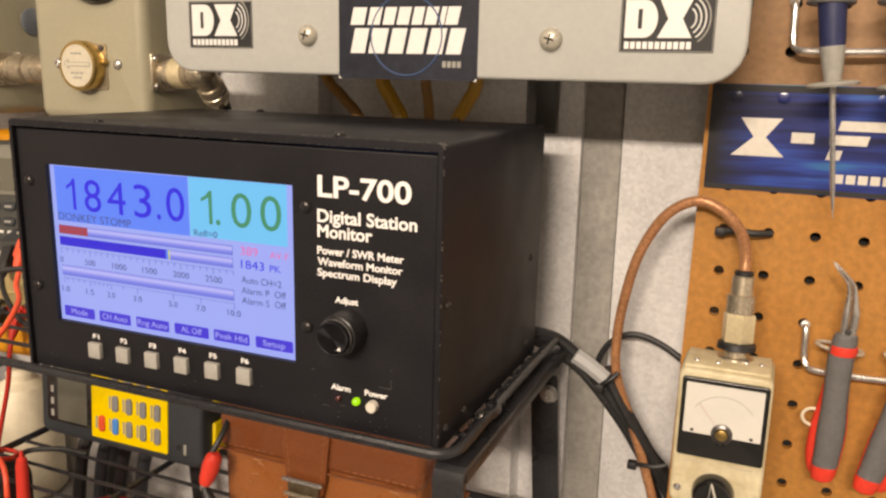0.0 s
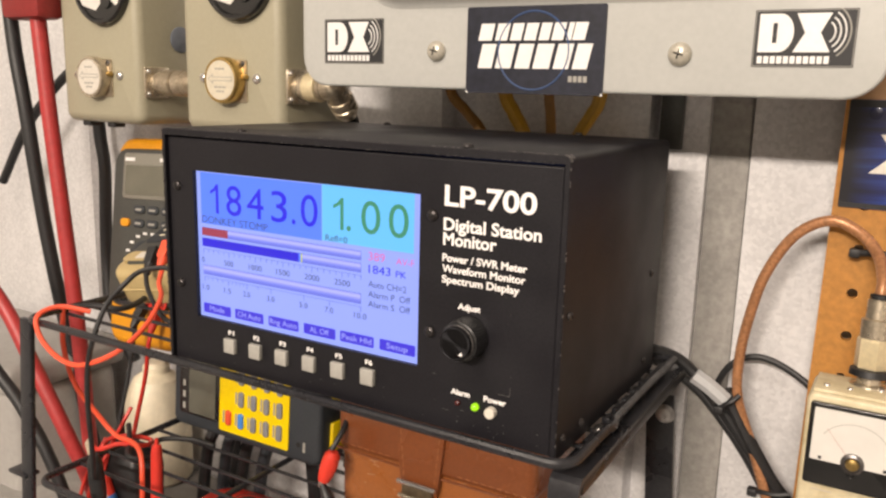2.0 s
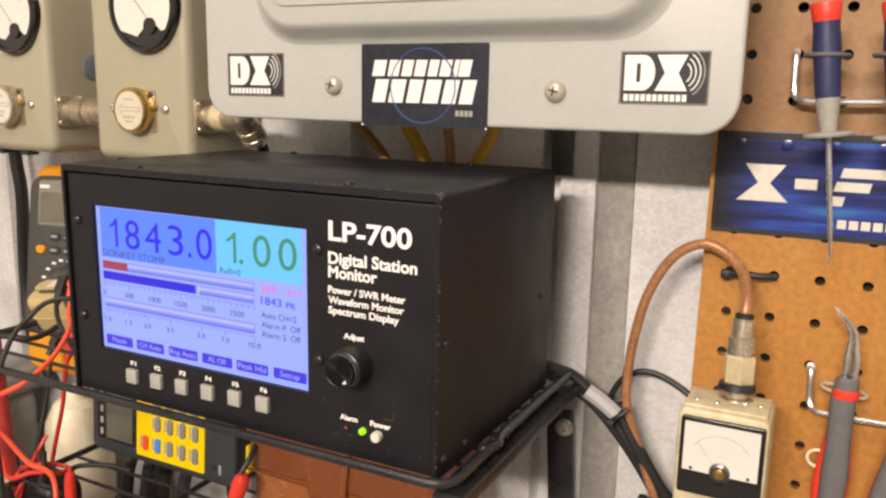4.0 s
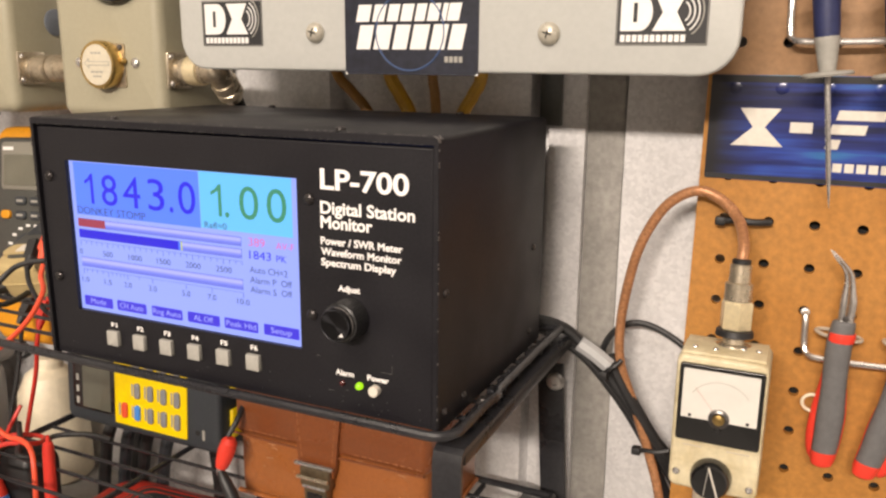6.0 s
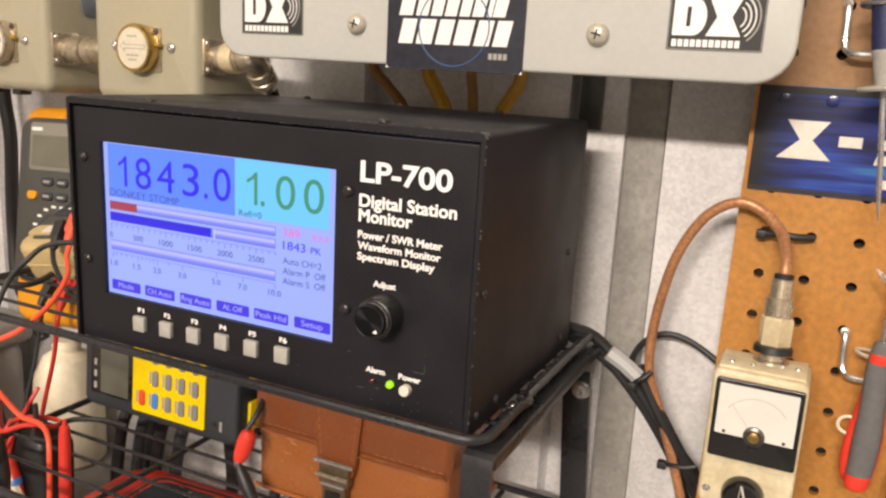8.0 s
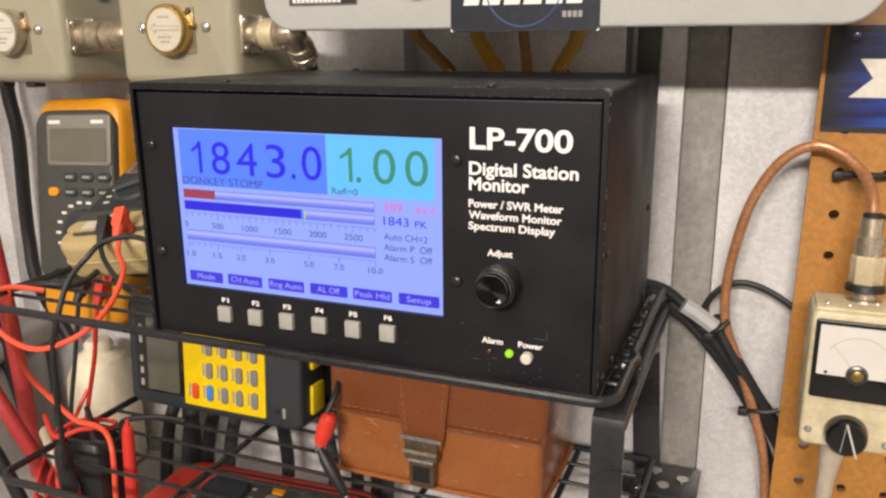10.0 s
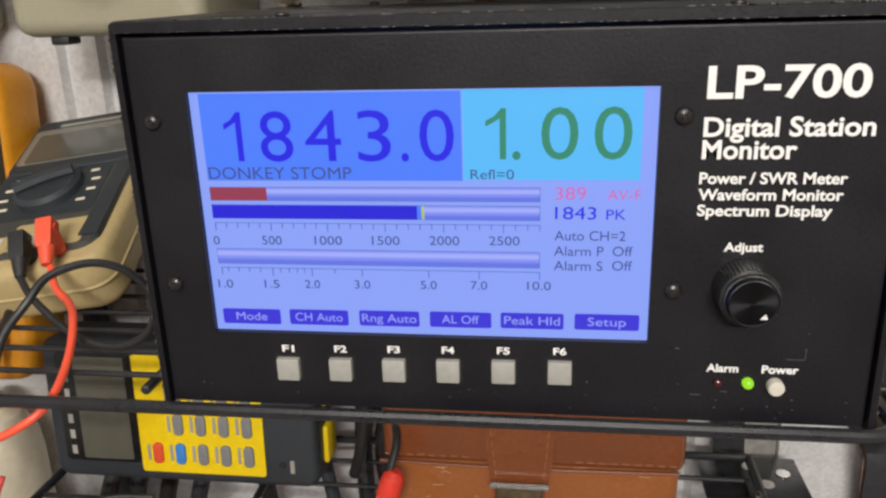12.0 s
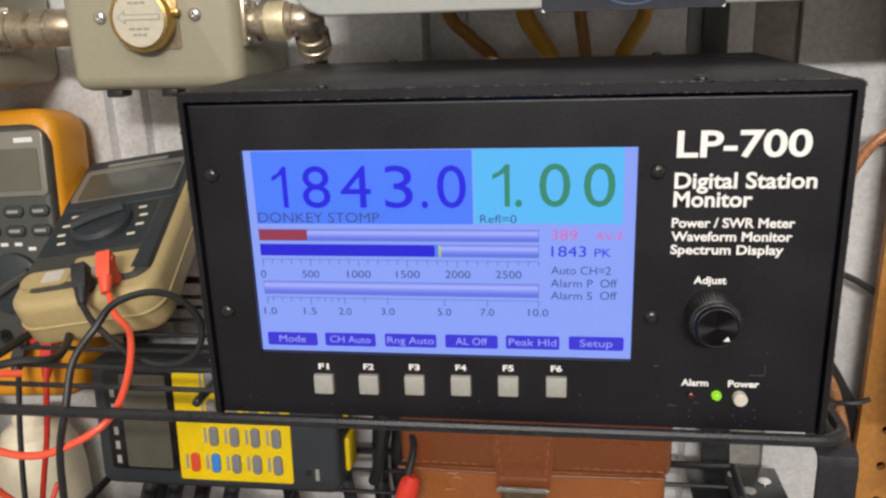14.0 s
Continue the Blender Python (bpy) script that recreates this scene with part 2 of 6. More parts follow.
def box(x0, x1, y0, y1, z0, z1, bevel=0.0, seg=2, bm=None):
    b = bmesh.new()
    bmesh.ops.create_cube(b, size=1.0)
    for v in b.verts:
        v.co = Vector((x0 if v.co.x < 0 else x1, y0 if v.co.y < 0 else y1, z0 if v.co.z < 0 else z1))
    if bevel:
        bmesh.ops.bevel(b, geom=b.edges[:], offset=bevel, segments=seg, affect="EDGES", profile=0.5)
    return join(bm, b) if bm is not None else b


def basis(d):
    d = Vector(d).normalized()
    s = d.orthogonal().normalized()
    return s, d.cross(s)


def lathe(profile, at, d, seg=24, bm=None):
    """Turned solid: rows of (radius, distance along d)."""
    b = bm if bm is not None else bmesh.new()
    at, d = Vector(at), Vector(d).normalized()
    s, t = basis(d)
    rings = []
    for r, h in profile:
        if r <= 1e-7:
            rings.append([b.verts.new(at + d * h)])
        else:
            rings.append([b.verts.new(at + d * h + s * (r * math.cos(2 * math.pi * k / seg)) + t * (r * math.sin(2 * math.pi * k / seg))) for k in range(seg)])
    for p, q in zip(rings, rings[1:]):
        for k in range(seg):
            e = (k + 1) % seg
            if len(p) == 1 and len(q) > 1:
                b.faces.new((p[0], q[k], q[e]))
            elif len(q) == 1 and len(p) > 1:
                b.faces.new((p[k], p[e], q[0]))
            elif len(p) > 1:
                b.faces.new((p[k], p[e], q[e], q[k]))
    for ring in (rings[0], rings[-1]):
        if len(ring) > 1:
            b.faces.new(ring)
    return b


def rod(p, q, r, seg=10, bm=None):
    p, q = Vector(p), Vector(q)
    L = (q - p).length
    e = min(r * 0.3, L * 0.2)
    return lathe([(r - e, 0), (r, e), (r, L - e), (r - e, L)], p, q - p, seg, bm)


def spline(points, steps=8):
    pts = [Vector(p) for p in points]
    pts = [pts[0] * 2 - pts[1]] + pts + [pts[-1] * 2 - pts[-2]]
    out = []
    for a, b, c, d in zip(pts, pts[1:], pts[2:], pts[3:]):
        for k in range(steps):
            t = k / steps
            out.append(0.5 * (2 * b + (c - a) * t + (2 * a - 5 * b + 4 * c - d) * t * t + (3 * b - a - 3 * c + d) * t ** 3))
    return out + [pts[-2]]


def tube(points, r, seg=10, steps=8, bm=None, smooth=True, ripple=0.0):
    """A round cable or wire along a smooth line."""
    b = bm if bm is not None else bmesh.new()
    line = spline(points, steps) if smooth else [Vector(p) for p in points]
    rings, s = [], None
    for k, p in enumerate(line):
        d = (line[min(k + 1, len(line) - 1)] - line[max(k - 1, 0)]).normalized()
        s = d.orthogonal().normalized() if s is None else (s - d * s.dot(d)).normalized()
        t = d.cross(s)
        rr = r * (1 + ripple * math.sin(k * 1.7))
        rings.append([b.verts.new(p + s * (rr * math.cos(2 * math.pi * i / seg)) + t * (rr * math.sin(2 * math.pi * i / seg))) for i in range(seg)])
    for p, q in zip(rings, rings[1:]):
        for i in range(seg):
            j = (i + 1) % seg
            b.faces.new((p[i], p[j], q[j], q[i]))
    b.faces.new(rings[0])
    b.faces.new(rings[-1])
    return b


def outline(x0, x1, z0, z1, r, n=6):
    """Rounded rectangle, as (x, z) corner by corner."""
    pts = []
    for cx, cz, a in ((x1 - r, z1 - r, 0), (x0 + r, z1 - r, 90), (x0 + r, z0 + r, 180), (x1 - r, z0 + r, 270)):
        for k in range(n + 1):
            g = radians(a + 90 * k / n)
            pts.append((cx + r * math.cos(g), cz + r * math.sin(g)))
    return pts


def stack(layers, bm=None, close=True):
    """Skin over outlines of equal count, each (points, y): a shape whose face looks to -y."""
    b = bm if bm is not None else bmesh.new()
    rings = [[b.verts.new((x, y, z)) for x, z in pts] for pts, y in layers]
    for p, q in zip(rings, rings[1:]):
        for i in range(len(p)):
            j = (i + 1) % len(p)
            b.faces.new((p[i], p[j], q[j], q[i]))
    if close:
        b.faces.new(rings[0])
        b.faces.new(rings[-1])
    return b


def slab(x0, x1, z0, z1, y0, y1, r, edge=0.0, bm=None, n=6):
    """Rounded-rectangle block from y0 (front) to y1 with eased front and back edges."""
    if edge <= 0:
        return stack([(outline(x0, x1, z0, z1, r, n), y0), (outline(x0, x1, z0, z1, r, n), y1)], bm)
    rows = []
    for k in range(4):
        a = radians(90 * k / 3)
        i, d = edge * (1 - math.sin(a)), edge * (1 - math.cos(a))
        rows.append((outline(x0 + i, x1 - i, z0 + i, z1 - i, max(r - i, 0.0003), n), y0 + d))
    rows += [(p, y1 - (y - y0)) for p, y in reversed(rows)]
    return stack(rows, bm)


def poly(points, y0, y1, bm=None):
    return stack([(points, y0), (points, y1)], bm)


H_CAP = {}


def lettering(body, x, z, cap, width, mat, parent, y=0.0, bold=0.0, depth=0.00012, centre=False, label="", name="lettering", slant=0.0):
    """Built-in font, set to a cap height and a width, standing on z and facing -y."""
    def shape(s, off):
        c = bpy.data.curves.new("t", "FONT")
        c.body, c.size, c.offset, c.resolution_u = s, 1.0, off, 4
        o = bpy.data.objects.new("t", c)
        scene.collection.objects.link(o)
        bpy.context.view_layer.update()
        me = bpy.data.meshes.new_from_object(o.evaluated_get(bpy.context.evaluated_depsgraph_get()))
        bpy.data.objects.remove(o)
        bpy.data.curves.remove(c)
        return me
    if bold not in H_CAP:
        me = shape("H", bold)
        H_CAP[bold] = max(v.co.y for v in me.vertices) - min(v.co.y for v in me.vertices)
        bpy.data.meshes.remove(me)
    me = shape(body, bold)
    xs = [v.co.x for v in me.vertices]
    lo, hi = min(xs), max(xs)
    sx, sz = width / (hi - lo), cap / H_CAP[bold]
    for v in me.vertices:
        vz = (v.co.y + bold) * sz
        vx = (v.co.x - lo) * sx + slant * vz - (width / 2 if centre else 0)
        v.co = Vector((x + vx, y, z + vz))
    b = bmesh.new()
    b.from_mesh(me)
    bpy.data.meshes.remove(me)
    got = bmesh.ops.extrude_face_region(b, geom=b.faces[:])
    for v in got["geom"]:
        if isinstance(v, bmesh.types.BMVert):
            v.co.y -= depth
    return part(name, b, mat, parent, label, smooth=False)


def pan_head(at, d, r, h, bm=None):
    """A domed screw head with a cross recess."""
    b = lathe([(r * 0.92, 0), (r, h * 0.2), (r * 0.93, h * 0.55), (r * 0.7, h * 0.88), (r * 0.34, h), (r * 0.3, h * 0.55), (0, h * 0.5)], at, d, 16, bm)
    return b


def screw(parent, at, d, r, h, mat, name="screw"):
    return part(name, pan_head(at, d, r, h), mat, parent)

# ---- structure ----
WALL = 0.215


def ribbed_sheet():
    """Galvanised sheet with raised vertical ribs."""
    prof = [(-1.6, WALL)]
    grooves = [(-0.95, 0.05, 0.02), (-0.62, 0.05, 0.02), (-0.375, 0.035, 0.016), (-0.176, 0.016, 0.006), (-0.152, 0.010, 0.006), (0.055, 0.03, 0.016), (0.211, 0.014, 0.012), (0.2572, 0.0275, 0.018), (0.55, 0.05, 0.02), (0.9, 0.05, 0.02), (1.3, 0.05, 0.02)]
    for c, w, d in grooves:
        prof += [(c - w / 2, WALL), (c - w / 2 + 0.003, WALL + d), (c + w / 2 - 0.003, WALL + d), (c + w / 2, WALL)]
    prof.append((1.9, WALL))
    b = bmesh.new()
    rows = [[b.verts.new((px, py + back, z)) for px, py in prof] for z, back in ((0.0, 0), (2.5, 0), (2.5, 0.03), (0.0, 0.03))]
    for p, q in zip(rows, rows[1:] + rows[:1]):
        for i in range(len(p) - 1):
            b.faces.new((p[i], p[i + 1], q[i + 1], q[i]))
    for i in (0, len(prof) - 1):
        b.faces.new([r[i] for r in rows])
    return b


wall_north = tagged(part("wall_north", ribbed_sheet(), M_ZINC), "galvanised steel wall sheet with vertical ribs", "wall", kind="structure")
# added strip whose darker grey paints the groove's shaded look
part("dark_groove_strip", box(0.2444, 0.2700, WALL + 0.0030, WALL + 0.0165, 0.0, 2.45, 0.001), M_DULLZINC, wall_north, "darker grey strip added in the wall groove")
tagged(part("wall_south", box(-1.7, 2.0, -3.6, -3.5, 0, 2.5), M_PLASTER), "plain painted wall", "wall", kind="structure")
tagged(part("wall_west", box(-1.7, -1.6, -3.5, 0.25, 0, 2.5), M_PLASTER), "plain painted wall", "wall", kind="structure")
tagged(part("wall_east", box(1.9, 2.0, -3.5, 0.235, 0, 2.5), M_PLASTER), "plain painted wall", "wall", kind="structure")
tagged(part("floor", box(-1.7, 2.0, -3.6, 0.24, -0.1, 0.0), M_CONCRETE), "bare grey concrete floor", "floor", kind="structure")
tagged(part("ceiling", box(-1.7, 2.0, -3.6, 0.24, 2.5, 2.6), M_PLASTER), "plain pale ceiling", "ceiling", kind="structure")


# ---- pegboard ----
PEG_Y, PITCH, RISE = 0.187, 0.0254, 0.0261
PEG_X0, PEG_Z0 = 0.3396, 1.2392


def pegboard():
    t = thing("pegboard", pose(PEG_X0, 0, PEG_Z0, 0, 0.6, 0) @ pose(-PEG_X0, 0, -PEG_Z0), "brown perforated hardboard pegboard fixed to the metal wall", "pegboard", kind="structure")
    nx, z0n, z1n, seg, r = 12, -14, 11, 12, 0.0031
    half, rise = PITCH / 2, RISE / 2
    ring = []
    for k in range(seg):
        a = 2 * math.pi * k / seg
        c, v = math.cos(a), math.sin(a)
        m = max(abs(c), abs(v))
        ring.append(((r * c, r * v), (half * c / m, rise * v / m)))
    # ochre lower rows and browner upper ones; the blue sticker covers where they meet
    for mat, rows, lab in ((M_PEG, range(z0n, 3), ""), (M_PEGTOP, range(3, z1n), "duller brown upper rows")):
        b = bmesh.new()
        for i in range(nx):
            for j in rows:
                cx, cz = PEG_X0 + i * PITCH, PEG_Z0 + j * RISE
                inner = [b.verts.new((cx + p[0], PEG_Y, cz + p[1])) for p, q in ring]
                outer = [b.verts.new((cx + q[0], PEG_Y, cz + q[1])) for p, q in ring]
                deep = [b.verts.new((cx + p[0], PEG_Y + 0.005, cz + p[1])) for p, q in ring]
                for k in range(seg):
                    e = (k + 1) % seg
                    b.faces.new((inner[k], inner[e], outer[e], outer[k]))
                    b.faces.new((inner[e], inner[k], deep[k], deep[e]))
                    p, q = outer[k].co, outer[e].co
                    if abs(p.x - q.x) > 1e-6 and abs(p.z - q.z) > 1e-6:
                        sx = 1 if (p.x + q.x) / 2 > cx else -1
                        sz = 1 if (p.z + q.z) / 2 > cz else -1
                        b.faces.new((outer[k], outer[e], b.verts.new((cx + sx * half, PEG_Y, cz + sz * rise))))
        bmesh.ops.remove_doubles(b, verts=b.verts, dist=1e-5)
        part("board_face", b, mat, t, lab, smooth=False)
    xa, xb = PEG_X0 - half, PEG_X0 + (nx - 0.5) * PITCH
    za, zb = PEG_Z0 + (z0n - 0.5) * RISE, PEG_Z0 + (z1n - 0.5) * RISE
    rim = box(xa - 0.0040, xa, PEG_Y, PEG_Y + 0.006, za, zb)
    box(xb, xb + 0.0015, PEG_Y, PEG_Y + 0.006, za, zb, bm=rim)
    part("board_rim", rim, M_PEG, t, "raw sawn board edge")
    # added near-black sheet paints the shade seen through the holes
    part("shade_sheet", box(xa + 0.022, xb, PEG_Y + 0.010, WALL - 0.001, za, zb), M_SHADE, t)
    return t


pegboard()


# ---- station monitor ----
def station_monitor():
    t = thing("station_monitor", pose(0, 0, 0), "black steel radio monitor with lit blue display on wire shelf", "meter")
    X0, X1, Z0, Z1, BACK, LIP = -0.0245, 0.2343, 1.1812, 1.3243, 0.1560, -0.0017
    # front panel with the display opening cut through
    b = bmesh.new()
    out = [(X0 + 0.0034, Z0 + 0.0012), (X1 - 0.0036, Z0 + 0.0012), (X1 - 0.0036, Z1 - 0.0054), (X0 + 0.0034, Z1 - 0.0054)]
    hole = [(-0.0008, 1.2122), (0.1566, 1.2122), (0.1566, 1.3004), (-0.0008, 1.3004)]
    rows = [[b.verts.new((x, y, z)) for x, z in pts] for pts, y in ((out, 0.003), (out, 0.0007), ([(x + (0.0003 if x < 0.1 else -0.0003), z + (0.0003 if z < 1.25 else -0.0003)) for x, z in out], 0.0002), ([(x + (0.0009 if x < 0.1 else -0.0009), z + (0.0009 if z < 1.25 else -0.0009)) for x, z in out], 0.0), (hole, 0.0), (hole, 0.003))]
    for p, q in zip(rows, rows[1:] + rows[:1]):
        for i in range(4):
            j = (i + 1) % 4
            b.faces.new((p[i], p[j], q[j], q[i]))
    panel = part("front_panel", b, M_BLACK, t, smooth=False)
    # wrap-round cover: top and two sides, folded from sheet
    prof = [(X0, Z0)] + [(X0 + 0.003 - 0.003 * math.cos(radians(a)), Z1 - 0.003 + 0.003 * math.sin(radians(a))) for a in (0, 30, 60, 90)] + \
           [(X1 - 0.003 + 0.003 * math.sin(radians(a)), Z1 - 0.003 + 0.003 * math.cos(radians(a))) for a in (0, 30, 60, 90)] + [(X1, Z0)]
    eased = [(min(max(x, X0 + 0.0006), X1 - 0.0006), min(z, Z1 - 0.0006)) for x, z in prof]
    inner = [(min(max(x, X0 + 0.0027), X1 - 0.0027), min(z, Z1 - 0.0040)) for x, z in prof]
    b = bmesh.new()
    rows = [[b.verts.new((x, y, z)) for x, z in pts] for pts, y in ((inner, BACK), (inner, LIP), (eased, LIP), (prof, LIP + 0.0007), (prof, BACK))]
    for p, q in zip(rows, rows[1:] + rows[:1]):
        for i in range(len(p) - 1):
            b.faces.new((p[i], p[i + 1], q[i + 1], q[i]))
    cover = part("cover", b, M_BLACK, t)
    part("back_panel", box(X0 + 0.002, X1 - 0.002, BACK - 0.004, BACK - 0.002, Z0, Z1 - 0.002), M_BLACK, t)
    part("base_tray", box(X0 + 0.0016, X1 - 0.0016, 0.0035, BACK - 0.004, Z0 + 0.0002, Z0 + 0.0016), M_BLACK, t)
    # chipped paint along the front edge of the cover
    random.seed(4)
    chips = bmesh.new()
    for k in range(70):
        x = random.uniform(X0 + 0.004, X1 - 0.004)
        if random.random() < 0.55:
            x = X0 + (X1 - X0) * random.choice([0.82, 0.9, 0.96, 0.12, 0.45]) + random.gauss(0, 0.008)
            x = min(max(x, X0 + 0.004), X1 - 0.004)
        w = random.uniform(0.0004, 0.0022)
        box(x, x + w, LIP + 0.0005, LIP + 0.0010, Z1 - 0.0005, Z1 + 0.00008, bm=chips)
    for k in range(90):
        x = random.uniform(X0 + 0.004, X1 - 0.005)
        box(x, x + random.uniform(0.0003, 0.0016), LIP - 0.00007, LIP + 0.0002, Z1 - 0.00405, Z1 - 0.0039 + random.uniform(0, 0.0001), bm=chips)
    for k in range(34):
        z = random.uniform(Z0 + 0.005, Z1 - 0.006)
        w = random.uniform(0.0003, 0.0014)
        box(X0 - 0.00006, X0 + 0.0003, LIP - 0.00005, LIP + 0.0008, z, z + w, bm=chips)
        if k % 2:
            box(X1 - 0.0003, X1 + 0.00006, LIP - 0.00005, LIP + 0.0008, z, z + w, bm=chips)
    for k in range(16):
        a = radians(random.uniform(5, 85))
        cx, cz = X1 - 0.003 + 0.003 * math.sin(a), Z1 - 0.003 + 0.003 * math.cos(a)
        yy = LIP + (random.uniform(0, 0.005) if k % 3 == 0 else 0)
        box(cx - 0.0004, cx + 0.0004, yy, yy + random.uniform(0.0003, 0.0012), cz - 0.0004, cz + 0.0002, bm=chips)
    tagged(part("chipped_paint", chips, M_WORN, cover, "bare metal where the paint has chipped"), kind="stuff")
    for x, y in ((0.034, 0.005), (0.179, 0.006), (0.034, 0.149), (0.179, 0.149)):
        screw(cover, (x, y, Z1), (0, 0, 1), 0.0027, 0.0018, M_BSCREW)
    for y, z in ((0.006, 1.2505), (0.137, 1.246), (0.006, 1.1905), (0.134, 1.1925), (0.030, 1.190)):
        screw(cover, (X1, y, z), (1, 0, 0), 0.0022, 0.0015, M_BSCREW)
    for x, z in ((-0.0138, 1.2905), (0.164, 1.291), (0.164, 1.232), (-0.0138, 1.231)):
        s = screw(panel, (x, 0, z), (0, -1, 0), 0.0030, 0.0020, M_BSCREW)
        slot = box(x - 0.0014, x + 0.0014, -0.0021, -0.0012, z - 0.0003, z + 0.0003)
        box(x - 0.0003, x + 0.0003, -0.00211, -0.0012, z - 0.0014, z + 0.0014, bm=slot)
        part("recess", slot, M_SHADE, s)
    # keys
    for k in range(6):
        x = 0.0268 + k * 0.01995
        z = 1.1982 + k * 0.0004
        part("function_key", box(x - 0.0042, x + 0.0042, -0.0027, 0.001, z - 0.0041, z + 0.0046, 0.0005), M_KEY, panel)
        part("key_slot", box(x - 0.0050, x + 0.0050, -0.00025, 0.0003, z - 0.0048, z + 0.0051), M_SHADE, panel)
        lettering("F%d" % (k + 1), x, z + 0.0066, 0.0027, 0.0046, M_PRINT, panel, -0.0001, bold=0.028, centre=True)
    # panel print
    for body, x, z, cap, w, bo in (("LP-700", 0.1705, 1.2962, 0.0101, 0.0480, 0.022), ("Digital Station", 0.1702, 1.2843, 0.0062, 0.0513, 0.024), ("Monitor", 0.1702, 1.2771, 0.0062, 0.0289, 0.024),
                                   ("Power / SWR Meter", 0.1700, 1.2690, 0.0038, 0.0452, 0.026), ("Waveform Monitor", 0.1700, 1.2636, 0.0038, 0.0446, 0.026), ("Spectrum Display", 0.1700, 1.2583, 0.0038, 0.0418, 0.026),
                                   ("Adjust", 0.1794, 1.2462, 0.0031, 0.0124, 0.03), ("Alarm", 0.1769, 1.2022, 0.0030, 0.0107, 0.03), ("Power", 0.1953, 1.2022, 0.0030, 0.0121, 0.03)):
        lettering(body, x, z, cap, w, M_PRINT, panel, -0.0001, bold=bo)
    # scuffs on the panel
    sc = bmesh.new()
    for x, z, w, h in ((0.203, 1.2075, 0.006, 0.0002), (0.209, 1.2078, 0.0003, 0.004), (0.166, 1.2105, 0.0014, 0.0003), (0.198, 1.189, 0.0005, 0.0005), (0.136, 1.1962, 0.0005, 0.0005), (0.172, 1.193, 0.004, 0.0002), (0.182, 1.1945, 0.0025, 0.0002)):
        box(x, x + w, -0.00008, 0.0002, z, z + h, bm=sc)
    random.seed(12)
    for k in range(26):
        x, z = random.uniform(X0 + 0.01, X1 - 0.008), random.choice([random.uniform(1.184, 1.194), random.uniform(1.305, 1.318)])
        if k % 3 == 0:
            x, z = random.uniform(0.165, 0.23), random.uniform(1.186, 1.225)
        if 1.194 < z < 1.207 and 0.173 < x < 0.21 or 1.222 < z:
            z = random.uniform(1.184, 1.192)
        w = random.choice([0.0003, 0.0004, 0.0007])
        box(x, x + w, -0.00008, 0.0002, z, z + 0.0003, bm=sc)
    tagged(part("scuff", sc, M_WORN, panel, "pale scuff marks"), kind="stuff")
    # knob: knurled skirt, polished cap with a white pointer
    kx, kz = 0.1866, 1.2338
    b = bmesh.new()
    seg, rings = 96, []
    for r, h, kn in ((0.0096, 0.0, 0), (0.0101, 0.0006, 1), (0.0098, 0.0112, 1), (0.0089, 0.0117, 0), (0.0087, 0.0127, 0)):
        rings.append([b.verts.new((kx + (r - (0.00022 if kn and i % 2 else 0)) * math.cos(2 * math.pi * i / seg), -h, kz + (r - (0.00022 if kn and i % 2 else 0)) * math.sin(2 * math.pi * i / seg))) for i in range(seg)])
    for p, q in zip(rings, rings[1:]):
        for i in range(seg):
            j = (i + 1) % seg
            b.faces.new((p[i], p[j], q[j], q[i]))
    b.faces.new(rings[0]), b.faces.new(rings[-1])
    knob = part("knob", b, M_KNOB, panel, "black knurled knob")
    part("knob_cap", lathe([(0.0083, 0), (0.0083, 0.0022), (0.0079, 0.0030), (0.0076, 0.0031), (0.0073, 0.0029), (0, 0.0027)], (kx, -0.0126, kz), (0, -1, 0), 48), M_CAP, knob, "turned black metal cap")
    part("bright_ring", lathe([(0.0086, 0), (0.0087, 0.0004), (0.0085, 0.0008)], (kx, -0.0125, kz), (0, -1, 0), 48), M_WORN, knob, "worn bright ring")
    part("grub_screw", lathe([(0.0013, 0), (0.0013, 0.0006), (0.0008, 0.0006), (0, 0.0001)], (kx - 0.0069, -0.0052, kz + 0.0067), (-0.70, 0, 0.70), 12), M_SHADE, knob, "recessed grub screw")
    part("pointer", poly([(kx + 0.0046, kz - 0.0050), (kx + 0.0023, kz - 0.0050), (kx + 0.0040, kz - 0.0033)], -0.0159, -0.0152), M_PRINT, knob, "white pointer triangle", smooth=False)
    # lamps and power key
    led = lathe([(0.0019, 0), (0.0019, 0.0014), (0.0015, 0.0024), (0.0008, 0.0029), (0, 0.0030)], (0.191, 0, 1.1985), (0, -1, 0), 20)
    part("power_lamp", led, glow("green_lamp", (0.42, 0.95, 0.01), 1.0), panel, "lit green indicator lamp")
    led = lathe([(0.0016, 0), (0.0016, 0.0006), (0.0013, 0.0014), (0.0007, 0.0018), (0, 0.0019)], (0.1810, 0, 1.1982), (0, -1, 0), 20)
    part("alarm_lamp", led, material("dark_red_lens", (0.06, 0.010, 0.010), 0.25, coat=0.3), panel, "unlit dark red indicator lamp")
    part("power_key", lathe([(0.0028, 0), (0.0028, 0.0030), (0.0024, 0.0036), (0, 0.0037)], (0.200, 0, 1.1978), (0, -1, 0), 24), M_CREAMKEY, panel, "cream round push key")
    display(t)
    return t


